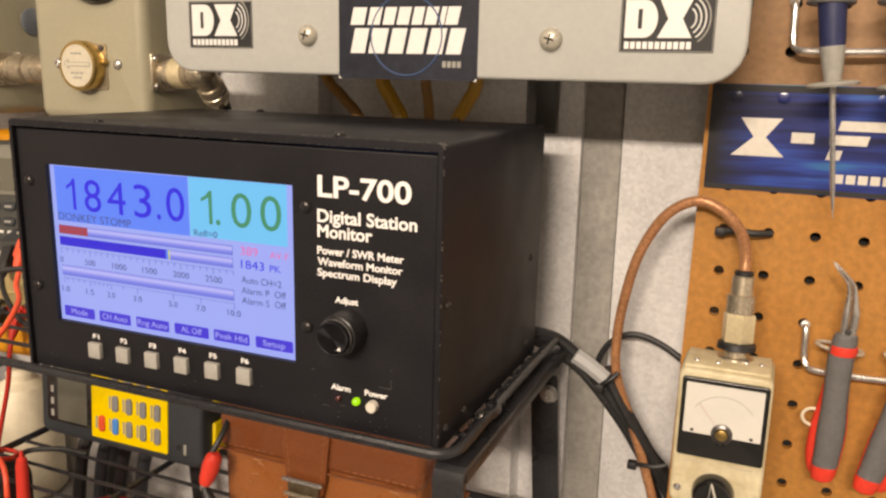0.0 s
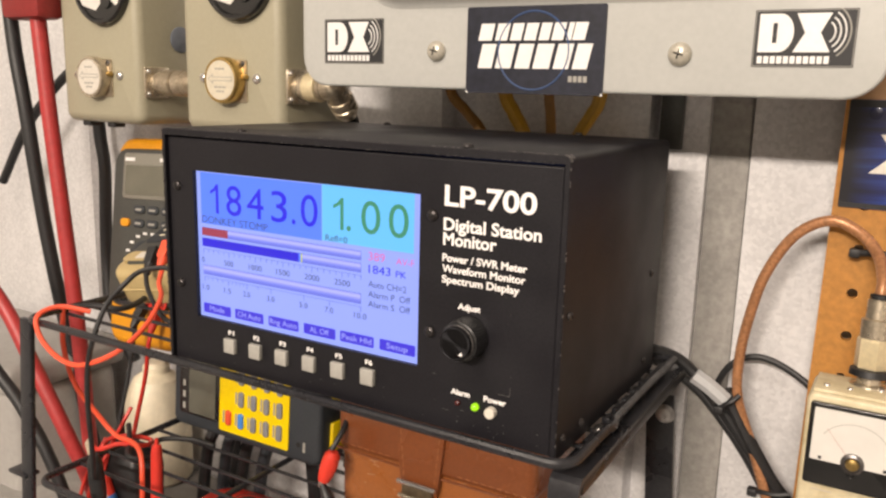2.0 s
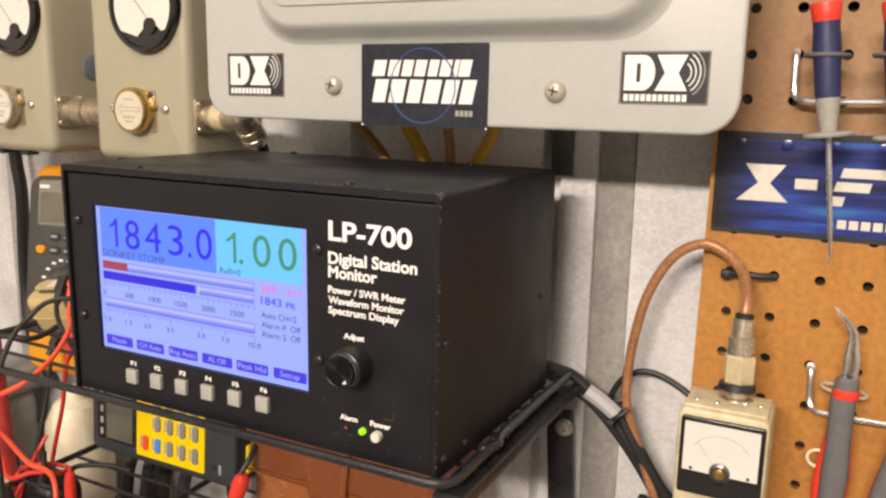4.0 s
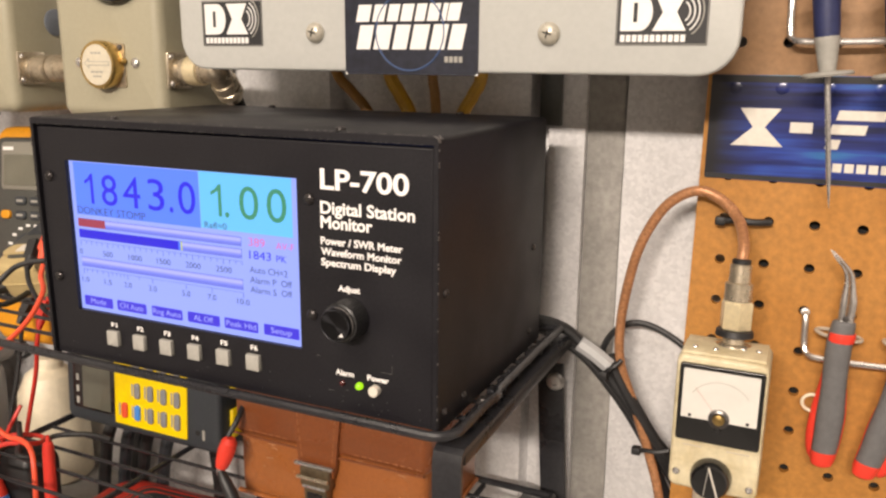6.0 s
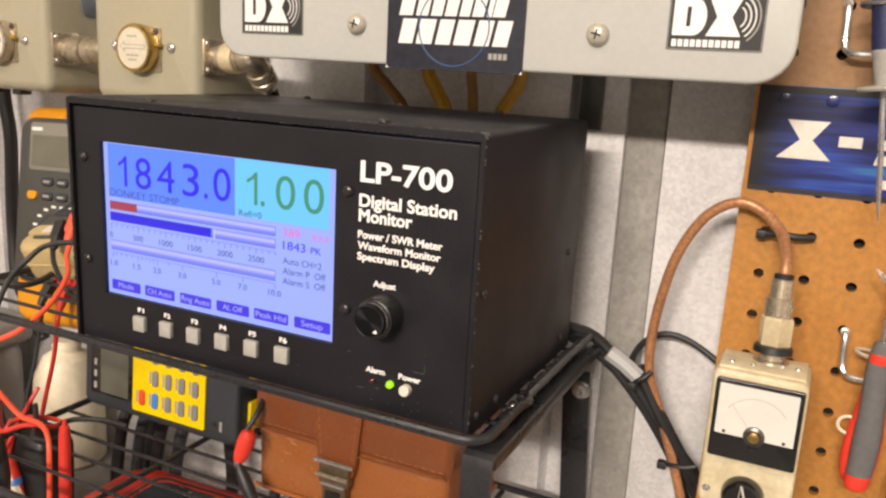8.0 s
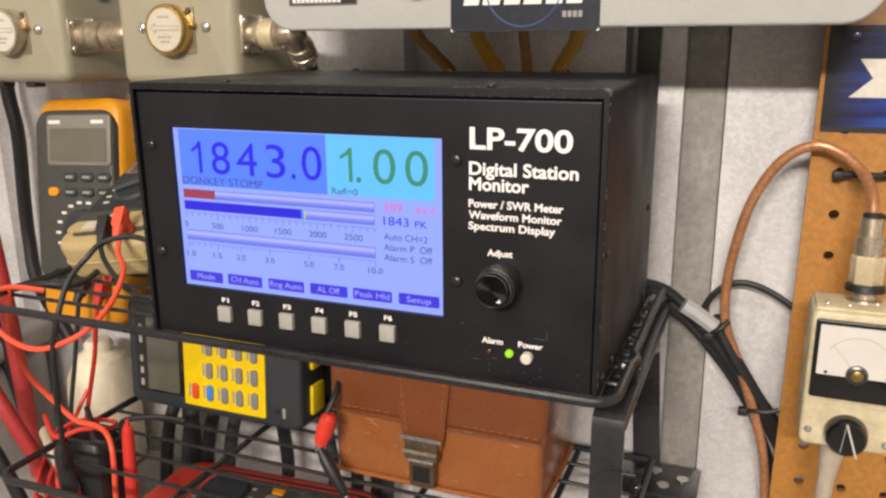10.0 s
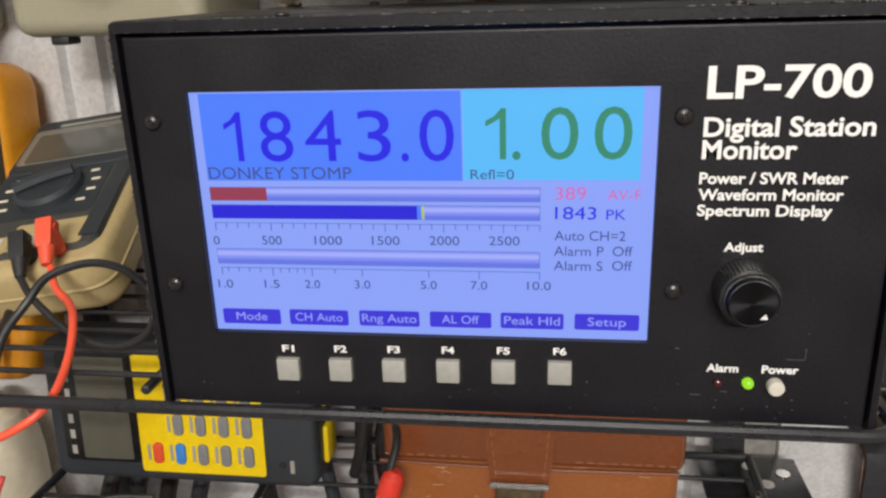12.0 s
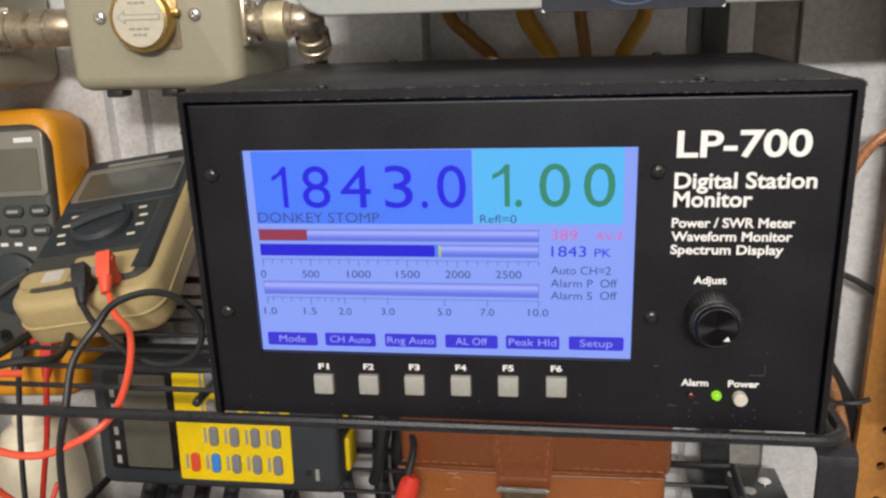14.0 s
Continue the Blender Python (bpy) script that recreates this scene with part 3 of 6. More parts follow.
def display(t):
    G = {k: glow("screen_" + k, c, s * 1.20) for k, c, s in (
        ("ground", (0.295, 0.40, 1.0), 0.92), ("blue", (0.080, 0.220, 1.0), 0.95), ("cyan", (0.115, 0.55, 1.0), 0.92), ("digit", (0.014, 0.010, 0.82), 0.92),
        ("green", (0.035, 0.26, 0.15), 0.95), ("ink", (0.06, 0.09, 0.32), 0.8), ("red", (0.42, 0.05, 0.10), 0.75), ("pink", (0.75, 0.16, 0.50), 0.9),
        ("bar", (0.016, 0.010, 0.74), 0.90), ("key", (0.05, 0.035, 0.78), 0.85), ("edge", (0.10, 0.14, 0.55), 0.8), ("yellow", (0.55, 0.62, 0.10), 0.9),
        ("trough", (0.15, 0.20, 0.84), 0.9), ("mid", (0.22, 0.28, 0.93), 0.9), ("pale", (0.29, 0.34, 0.97), 0.9), ("lit", (0.40, 0.45, 1.0), 0.95), ("keytext", (0.36, 0.42, 0.98), 0.9), ("margin", (0.40, 0.47, 1.0), 0.95))}
    Y = 0.0026
    screen = part("display", box(-0.0035, 0.1595, Y, Y + 0.001, 1.209, 1.303), G["ground"], t, "lit blue colour display", smooth=False)

    def patch(x0, x1, z0, z1, key, layer=1, name="display_field"):
        y = Y - 0.00012 * layer
        part(name, box(x0, x1, y, Y + 0.0002, z0, z1), G[key], screen, smooth=False)

    def words(body, x, z, cap, w, key, bold=0.0, layer=2, centre=False):
        lettering(body, x, z, cap, w, G[key], screen, Y - 0.00012 * layer, bold=bold, centre=centre, depth=0.00005)

    def one(x, z, h, w, key):
        s = 0.0021
        pts = [(x + w, z), (x + w, z + h), (x + w - s * 0.75, z + h), (x + w * 0.42, z + h * 0.845), (x, z + h * 0.76), (x, z + h * 0.645), (x + w * 0.36, z + h * 0.72), (x + w - s, z + h * 0.80), (x + w - s, z)]
        part("lettering", poly(pts, Y - 0.0003, Y - 0.0002), G[key], screen, smooth=False)

    patch(0.0025, 0.0930, 1.2693, 1.2995, "blue")
    patch(0.0934, 0.1517, 1.2696, 1.2998, "cyan")
    for body, x, w in (("1", 0.0105, 0.0064), ("8", 0.0232, 0.0117), ("4", 0.0392, 0.0126), ("3", 0.0575, 0.0115), (".", 0.0724, 0.0026), ("0", 0.0788, 0.0117)):
        if body == "1":
            one(x, 1.2762, 0.0171, w, "digit")
        else:
            words(body, x, 1.2762, 0.0171, w, "digit", bold=0.0)
    for body, x, w in (("1", 0.1010, 0.0068), (".", 0.1098, 0.0028), ("0", 0.1193, 0.0121), ("0", 0.1365, 0.0121)):
        if body == "1":
            one(x, 1.2767, 0.0170, w, "green")
        else:
            words(body, x, 1.2767, 0.0170, w, "green", bold=0.0)
    words("DONKEY STOMP", 0.0032, 1.2699, 0.0042, 0.0515, "ink")
    words("Refl=0", 0.0958, 1.2699, 0.0033, 0.0146, "ink")
    # three bar graphs
    for z, h in ((1.2622, 0.0046), (1.2556, 0.0048), (1.2385, 0.0054)):
        patch(0.0026, 0.1192, z - 0.0002, z + h + 0.0002, "edge", 1, "bar_graph")
        for i in range(7):
            patch(0.0028, 0.1190, z + h * i / 7, z + h * (i + 1) / 7, ("trough", "trough", "mid", "pale", "lit", "lit", "pale")[i], 2, "bar_graph")
    patch(0.0028, 0.0236, 1.2622, 1.2668, "red", 3, "bar_graph")
    patch(0.0028, 0.0770, 1.2556, 1.2604, "bar", 3, "bar_graph")
    patch(0.0770, 0.0784, 1.2556, 1.2604, "blue", 3, "bar_graph")
    patch(0.0786, 0.0795, 1.2556, 1.2604, "yellow", 3, "bar_graph")
    # scales
    patch(0.0030, 0.1192, 1.2537, 1.2539, "edge", 1, "scale_mark")
    for k in range(29):
        x = 0.0031 + k * 0.00414
        patch(x, x + 0.0003, 1.2535 - (0.0026 if k % 5 == 0 else 0.0016), 1.2537, "edge", 1, "scale_mark")
    for k, body in enumerate(("0", "500", "1000", "1500", "2000", "2500")):
        words(body, 0.0030 + k * 0.0208, 1.2456 + k * 0.0002, 0.0032, (0.0023, 0.0073, 0.0100, 0.0099, 0.0104, 0.0105)[k], "ink", centre=True)
    patch(0.0035, 0.1192, 1.2367, 1.2369, "edge", 1, "scale_mark")
    for x, body, w in ((0.0045, "1.0", 0.0056), (0.0222, "1.5", 0.0056), (0.0375, "2.0", 0.0056), (0.0560, "3.0", 0.0058), (0.0801, "5.0", 0.0058), (0.0980, "7.0", 0.0058), (0.1190, "10.0", 0.0082)):
        words(body, x, 1.2289 + x * 0.012, 0.0031, w, "ink", centre=True)
    for x in (0.0035, 0.0060, 0.0100, 0.0140, 0.0182, 0.0228, 0.0258, 0.0290, 0.0320, 0.0348, 0.0375, 0.0460, 0.0560, 0.0801, 0.0980, 0.1190):
        big = x in (0.0035, 0.0228, 0.0375, 0.0560, 0.0801, 0.0980, 0.1190)
        patch(x, x + 0.0003, 1.2367 - (0.0028 if big else 0.0016), 1.2367, "edge", 1, "scale_mark")
    # read-outs
    words("389", 0.1241, 1.2629, 0.0043, 0.0103, "pink")
    words("AV-F", 0.1413, 1.2629, 0.0034, 0.0110, "pink")
    words("1843", 0.1242, 1.2561, 0.0043, 0.0137, "digit")
    words("PK", 0.1412, 1.2561, 0.0034, 0.0064, "digit")
    words("Auto CH=2", 0.1241, 1.2486, 0.0034, 0.0237, "ink")
    words("Alarm P", 0.1240, 1.2431, 0.0034, 0.0167, "ink")
    words("Off", 0.1437, 1.2432, 0.0034, 0.0067, "ink")
    words("Alarm S", 0.1240, 1.2378, 0.0034, 0.0165, "ink")
    words("Off", 0.1437, 1.2380, 0.0034, 0.0067, "ink")
    # soft keys
    for x, body, w in ((0.0020, "Mode", 0.0118), (0.0277, "CH Auto", 0.0178), (0.0540, "Rng Auto", 0.0200), (0.0800, "AL Off", 0.0134), (0.1055, "Peak Hld", 0.0196), (0.1315, "Setup", 0.0132)):
        z = 1.2146 + x * 0.008
        y = Y - 0.00012
        part("soft_key", slab(x, x + 0.0222, z, z + 0.0060, y, Y + 0.0002, 0.0008), G["key"], screen)
        words(body, x + 0.0111, z + 0.0016, 0.0031, w, "keytext", 0.0, centre=True)


station_monitor()


# ---- wire rack ----
def wire_rack():
    t = thing("wire_rack", pose(0, 0, 0), "black powder-coated wire rack with three shelves against the wall", "rack")
    XL, XR, YB, YF = -0.172, 0.2425, 0.178, -0.0048
    for z, name, ys in ((1.1785, "upper_shelf", (0.028, 0.05, 0.072, 0.094, 0.116, 0.138, 0.156)), (1.0565, "middle_shelf", (0.03, 0.055, 0.08, 0.105, 0.13, 0.155)), (0.955, "lower_shelf", (0.03, 0.06, 0.09, 0.12, 0.15))):
        wires, z = z, z + (0.0034 if name == "upper_shelf" else 0.0)
        line = [(XL, YB, z)] + [(XL + 0.012 - 0.012 * math.cos(radians(a)), YF + 0.012 - 0.012 * math.sin(radians(a)), z) for a in range(0, 91, 15)]
        line += [(XR - 0.012 + 0.012 * math.sin(radians(a)), YF + 0.012 - 0.012 * math.cos(radians(a)), z) for a in range(0, 91, 15)]
        line += [(XR, 0.046, z), (XR + 0.0012, 0.050, z), (XR + 0.0012, 0.056, z), (XR - 0.001, 0.061, z), (XR - 0.001, 0.13, z), (XR, YB, z)]
        s = part(name, tube(line, 0.0026, 10, smooth=False), M_SHELF, t)
        part("back_rod", rod((XL, YB, z), (XR, YB, z), 0.0025), M_SHELF, s)
        for y in ys:
            part("shelf_wire", rod((XL, y, wires - 0.0005), (XR, y, wires - 0.0005), 0.0014, 8), M_SHELF, s)
        for x in (-0.045, 0.105, 0.19):
            part("cross_rod", rod((x, 0.020, wires - 0.0038), (x, YB, wires - 0.0038), 0.0022, 8), M_SHELF, s)
        strip = part("slotted_strip", box(0.2350, 0.2405, 0.036, 0.165, wires - 0.0015, wires + 0.0005, 0.0004), M_SHELF, s, "slotted fixing strip")
        for k in range(5):
            y = 0.060 + k * 0.016
            part("slot_bridge", box(0.2352, 0.2402, y, y + 0.009, wires + 0.0004, wires + 0.0034, 0.0010), M_SHELF, strip)
        for y in (0.049, 0.137):
            part("bolt", pan_head((0.2382, y, wires + 0.0005), (0, -0.15, 1), 0.0036, 0.0034), M_SCREW, strip, "domed bolt head")
    # front posts: one flat plate with a bent top running back as a side bar, one square tube
    b = bmesh.new()
    prof = [(-0.0035, 0.0), (-0.0035, 1.1690), (-0.0020, 1.1735), (0.0010, 1.1755), (0.196, 1.1755), (0.196, 1.1730), (0.0020, 1.1730), (0.0, 1.1715), (-0.0010, 1.1690), (-0.0010, 0.0)]
    rows = [[b.verts.new((x, y, z)) for y, z in prof] for x in (0.2325, 0.2478)]
    for i in range(len(prof)):
        j = (i + 1) % len(prof)
        b.faces.new((rows[0][i], rows[0][j], rows[1][j], rows[1][i]))
    b.faces.new(rows[0]), b.faces.new(rows[1])
    part("front_post", b, M_SHELF, t, "flat steel front post with a bent top")
    part("side_bar", box(0.2460, 0.2478, 0.002, 0.196, 1.1665, 1.1728, 0.0005), M_SHELF, t)
    lean = box(-0.0065, 0.0065, -0.0035, 0.0005, 0.0, 1.181, 0.0008)
    for v in lean.verts:
        v.co.x += -0.1745 - (1.181 - v.co.z) * 0.11
    part("front_post", lean, M_SHELF, t, "flat steel front post leaning slightly")
    part("post_tab", box(-0.208, -0.186, -0.006, 0.006, 1.0535, 1.0565, 0.0008), M_SHELF, t)
    part("back_post", box(-0.188, -0.171, 0.198, 0.2025, 0.0, 1.17, 0.0006), M_SHELF, t)
    lean = box(-0.0095, 0.0095, 0.199, 0.2025, 0.0, 1.148, 0.0006)
    for v in lean.verts:
        v.co.x += 0.2335 - (v.co.z - 1.09) * 0.06
    part("back_post", lean, M_SHELF, t, "flat slotted back upright")
    part("upright_bolt", pan_head((0.2350, 0.199, 1.1350), (0, -1, 0), 0.0068, 0.005), M_STEEL, t, "bright bolt head")
    # perforated plate at the back of the middle shelf
    part("bracket_plate", box(0.215, 0.275, 0.155, 0.198, 1.042, 1.045, 0.001), M_SHELF, t)
    for x, y in ((0.252, 0.168), (0.264, 0.180), (0.245, 0.186)):
        part("plate_hole", lathe([(0.0042, 0), (0.0042, 0.0006)], (x, y, 1.0451), (0, 0, 1), 16), M_STEEL, t)
    return t


wire_rack()


# ---- grey enclosure above the monitor ----
def enclosure():
    t = thing("wall_enclosure", pose(0, 0, 0), "pale grey enamelled wall enclosure with a flanged, embossed lid", "enclosure")
    x0, x1, z0, z1, y = -0.012, 0.3465, 1.3505, 1.70, 0.112
    lid = part("lid", slab(x0, x1, z0, z1, y, y + 0.006, 0.020, 0.002), M_GREYLID, t)
    # pressed panel with a soft shoulder
    rows = []
    for k in range(7):
        a = k / 6
        s = 0.5 - 0.5 * math.cos(math.pi * a)
        i = 0.017 * a
        rows.append((outline(0.033 + i * 0.8, 0.313 - i * 0.8, 1.3995 + i * 0.75, z1 - 0.05 - i * 0.75, 0.036 - i * 0.5, 8), y - 0.0002 - 0.013 * s))
    part("pressed_panel", stack(list(reversed(rows))), M_GREYLID, lid)
    part("pressed_groove", slab(0.056, 0.286, 1.4225, z1 - 0.08, y - 0.0145, y - 0.0128, 0.012, 0.0006), M_GREYLID, lid)
    part("case", box(x0 + 0.02, x1 - 0.03, y + 0.006, WALL - 0.0005, z0 + 0.055, z1 - 0.02, 0.004), M_GREYLID, t)
    # strip added for the dark band on the wall, not a fitted part
    part("dark_wall_strip", box(0.2125, 0.2275, 0.2085, WALL - 0.0005, 1.3150, 1.42, 0.0008), M_DGREY, t, "dark grey strip added on the wall behind the enclosure")
    for x, sz in ((0.0965, 1.3737), (0.2474, 1.3722)):
        s = part("lid_screw", lathe([(0.0060, 0), (0.0063, 0.0008), (0.0060, 0.0022), (0.0048, 0.0038), (0.0030, 0.0047), (0.0012, 0.0050), (0, 0.0050)], (x, y, sz), (0, -1, 0), 28), M_LIDSCREW, lid, "domed cream screw head")
        sl = bmesh.new()
        for ang in (75, 165):
            d = Vector((math.cos(radians(ang)), 0, math.sin(radians(ang))))
            tube([Vector((x, y - 0.0047, sz)) - d * 0.0026, Vector((x, y - 0.0051, sz)), Vector((x, y - 0.0047, sz)) + d * 0.0026], 0.0005, 6, 3, sl)
        part("screw_slot", sl, M_SHADE, s)
    return t


enclosure()


def badge(name, x0, x1, z0, z1, y, label):
    """Black maker's sticker drawn as plain shapes: two heavy blocks, arcs and a strip."""
    t = thing(name, pose(x0, y, z0), label, "sticker", "maker stickers on the lid")
    w, h = x1 - x0, z1 - z0
    part("sheet", slab(0, w, 0, h, -0.0003, 0.0001, 0.0006), M_INK, t)
    part("border", stack([(outline(0.0004, w - 0.0004, 0.0004, h - 0.0004, 0.0005), -0.00032), (outline(0.0007, w - 0.0007, 0.0007, h - 0.0007, 0.0004), -0.00032)], close=False), M_GREYINK, t, smooth=False)
    k = h * 0.26
    m = h * 0.93
    # heavy rounded block and a waisted block
    d = [(w * 0.05, k)] + [(w * 0.26 + w * 0.14 * math.cos(radians(a)), (k + m) / 2 + (m - k) / 2 * math.sin(radians(a))) for a in range(-90, 91, 15)] + [(w * 0.05, m)]
    part("white_block", poly(d, -0.0005, -0.0002), M_WHITE, t, smooth=False)
    part("block_gap", box(w * 0.19, w * 0.235, -0.0006, -0.0004, k + h * 0.16, m - h * 0.16), M_INK, t, smooth=False)
    c = w * 0.575
    e = [(c - w * 0.17, k), (c + w * 0.19, k), (c + w * 0.085, (k + m) / 2), (c + w * 0.18, m), (c - w * 0.16, m), (c - w * 0.065, (k + m) / 2)]
    part("white_block", poly(e, -0.0005, -0.0002), M_WHITE, t, smooth=False)
    for r in (0.10, 0.15, 0.20, 0.245):
        pts = [Vector((w * 0.70 + w * r * math.cos(radians(a)), -0.0003, h * 0.6 + w * r * 1.15 * math.sin(radians(a)))) for a in range(-58, 60, 9)]
        part("arc", tube(pts, 0.00045, 6, 2), M_GREYINK if r > 0.2 else M_WHITE, t)
    n = 11
    for i in range(n):
        part("strip_bar", box(w * (0.055 + 0.066 * i), w * (0.055 + 0.066 * i + 0.05), -0.0005, -0.0002, h * 0.06, h * 0.19), M_WHITE, t, smooth=False)
    return t


badge("maker_sticker", 0.0077, 0.0562, 1.3656, 1.3943, 0.112, "small black and white rectangular sticker on the grey lid")
badge("maker_sticker", 0.2838, 0.3306, 1.3660, 1.3938, 0.112, "black and white rectangular sticker near the lid's corner")


def shop_sticker():
    t = thing("shop_sticker", pose(0.118, 0.112, 1.3505), "dark navy sticker with slanted white blocks and blue ring", "sticker")
    w, h = 0.0880, 0.0488
    part("sheet", slab(0, w, -0.0015, h, -0.0006, 0.0001, 0.0012), M_NAVY, t)
    cx, cz, r = w * 0.5, h * 0.48, h * 0.46
    ring = [Vector((cx + r * math.cos(a), -0.0006, cz + r * math.sin(a))) for a in np.linspace(0, 2 * math.pi, 41)]
    part("blue_ring", tube(ring, 0.0006, 6, 1, smooth=False), M_RING, t)
    for z0, z1, x0, x1, n, sl in ((h * 0.60, h * 0.80, 0.008, 0.0775, (1.25, 1.1, 1.0, 1.05, 0.9, 1.0, 0.42, 1.05), 0.22), (h * 0.27, h * 0.56, 0.008, 0.080, (1.0, 1.1, 1.0, 1.1, 1.0, 0.95), 0.22)):
        a = x0
        for k in n:
            full = (x1 - x0) * k / sum(n)
            b_, s = a + full * 0.80, sl * (z1 - z0)
            part("white_bar", poly([(a, z0), (b_, z0), (b_ + s, z1), (a + s, z1)], -0.0009, -0.0005), M_WHITE, t, smooth=False)
            a += full
    for i in range(4):
        part("small_bar", box(0.067 + i * 0.003, 0.0692 + i * 0.003, -0.0009, -0.0005, h * 0.12, h * 0.19), M_GREYINK, t, smooth=False)
    for x in (0.0002, w - 0.0018):
        part("torn_corner", poly([(x, -0.0016), (x + 0.0016, -0.0016), (x + (0 if x < 0.01 else 0.0016), 0.0002)], -0.0008, -0.0005), M_WHITE, t, "torn white corner", smooth=False)
    return t


shop_sticker()


def banner():
    """Blue glossy sticker on the pegboard with pale blocks and streaks."""
    t = thing("banner_sticker", pose(0.3262, PEG_Y, 1.2895), "glossy dark blue sticker with silver blocks and cyan streaks", "sticker")
    w, h = 0.26, 0.0615
    m = bpy.data.materials.new("blue_streak_print")
    m.use_nodes = True
    n, l = m.node_tree.nodes, m.node_tree.links
    p = n["Principled BSDF"]
    p.inputs["Roughness"].default_value, p.inputs["Coat Weight"].default_value = 0.3, 0.5
    c = n.new("ShaderNodeTexCoord")
    mp = n.new("ShaderNodeMapping")
    mp.inputs["Scale"].default_value = (6, 1, 90)
    nz = n.new("ShaderNodeTexNoise")
    nz.inputs["Scale"].default_value, nz.inputs["Detail"].default_value = 1.6, 3
    r = n.new("ShaderNodeValToRGB")
    els = r.color_ramp.elements
    els[0].position, els[0].color = 0.36, (0.006, 0.010, 0.055, 1)
    els[1].position, els[1].color = 0.76, (0.10, 0.40, 0.55, 1)
    for pos, col in ((0.48, (0.012, 0.025, 0.17, 1)), (0.58, (0.02, 0.06, 0.32, 1)), (0.66, (0.03, 0.17, 0.42, 1))):
        e = els.new(pos)
        e.color = col
    g = n.new("ShaderNodeSeparateXYZ")
    k = n.new("ShaderNodeMapRange")
    k.inputs[1].default_value, k.inputs[2].default_value = 0.004, 0.03
    mx = n.new("ShaderNodeMix")
    mx.data_type = "RGBA"
    mx.inputs[6].default_value = (0.012, 0.012, 0.016, 1)
    l.new(c.outputs["Object"], mp.inputs[0]), l.new(mp.outputs[0], nz.inputs["Vector"]), l.new(nz.outputs[0], r.inputs[0])
    l.new(c.outputs["Object"], g.inputs[0]), l.new(g.outputs[0], k.inputs[0]), l.new(k.outputs[0], mx.inputs[0])
    l.new(r.outputs[0], mx.inputs[7]), l.new(mx.outputs[2], p.inputs["Base Color"])
    part("sheet", slab(0, w, 0, h, -0.0006, 0.0001, 0.001), m, t)
    for k in range(9):
        part("bulge", lathe([(0.0042, 0.0004), (0.0034, 0.0007), (0.0018, 0.00095), (0, 0.0010)], (PEG_X0 + (k + 0.02) * PITCH - 0.3262, 0.0, PEG_Z0 + 4 * RISE - 1.2895), (0, -1, 0), 16), m, t, "film bulging over a peg hole")
    part("dark_band", box(0.0004, w - 0.0004, -0.00075, -0.0005, h * 0.93, h - 0.0003), M_INK, t, smooth=False)
    part("dark_band", box(0.0004, w - 0.0004, -0.00075, -0.0005, 0.0003, h * 0.05), M_INK, t, smooth=False)
    silver = M_GOLDLABEL
    # waisted pale block, a short bar and slanted bars
    part("pale_bar", poly([(0.0135, 0.0205), (0.0425, 0.0205), (0.0318, 0.0315), (0.0400, 0.0425), (0.0175, 0.0425), (0.0252, 0.0315)], -0.0011, -0.0005), silver, t, smooth=False)
    part("pale_bar", box(0.0455, 0.0575, -0.0011, -0.0005, 0.0290, 0.0350), silver, t, smooth=False)
    for a, b_, z in ((0.0645, 0.0715, 0.0205), (0.0662, 0.0845, 0.0290), (0.0690, 0.0935, 0.0370)):
        part("pale_bar", poly([(a, z), (b_, z), (b_ + 0.0012, z + 0.0055), (a + 0.0014, z + 0.0055)], -0.0011, -0.0005), silver, t, smooth=False)
    part("pale_bar", slab(0.097, 0.125, 0.0205, 0.0425, -0.0011, -0.0005, 0.006), silver, t, smooth=False)
    for i in range(9):
        part("small_bar", box(0.0700 + i * 0.0062, 0.0748 + i * 0.0062, -0.001, -0.0005, 0.0075, 0.0125), silver, t, smooth=False)
    return t


banner()


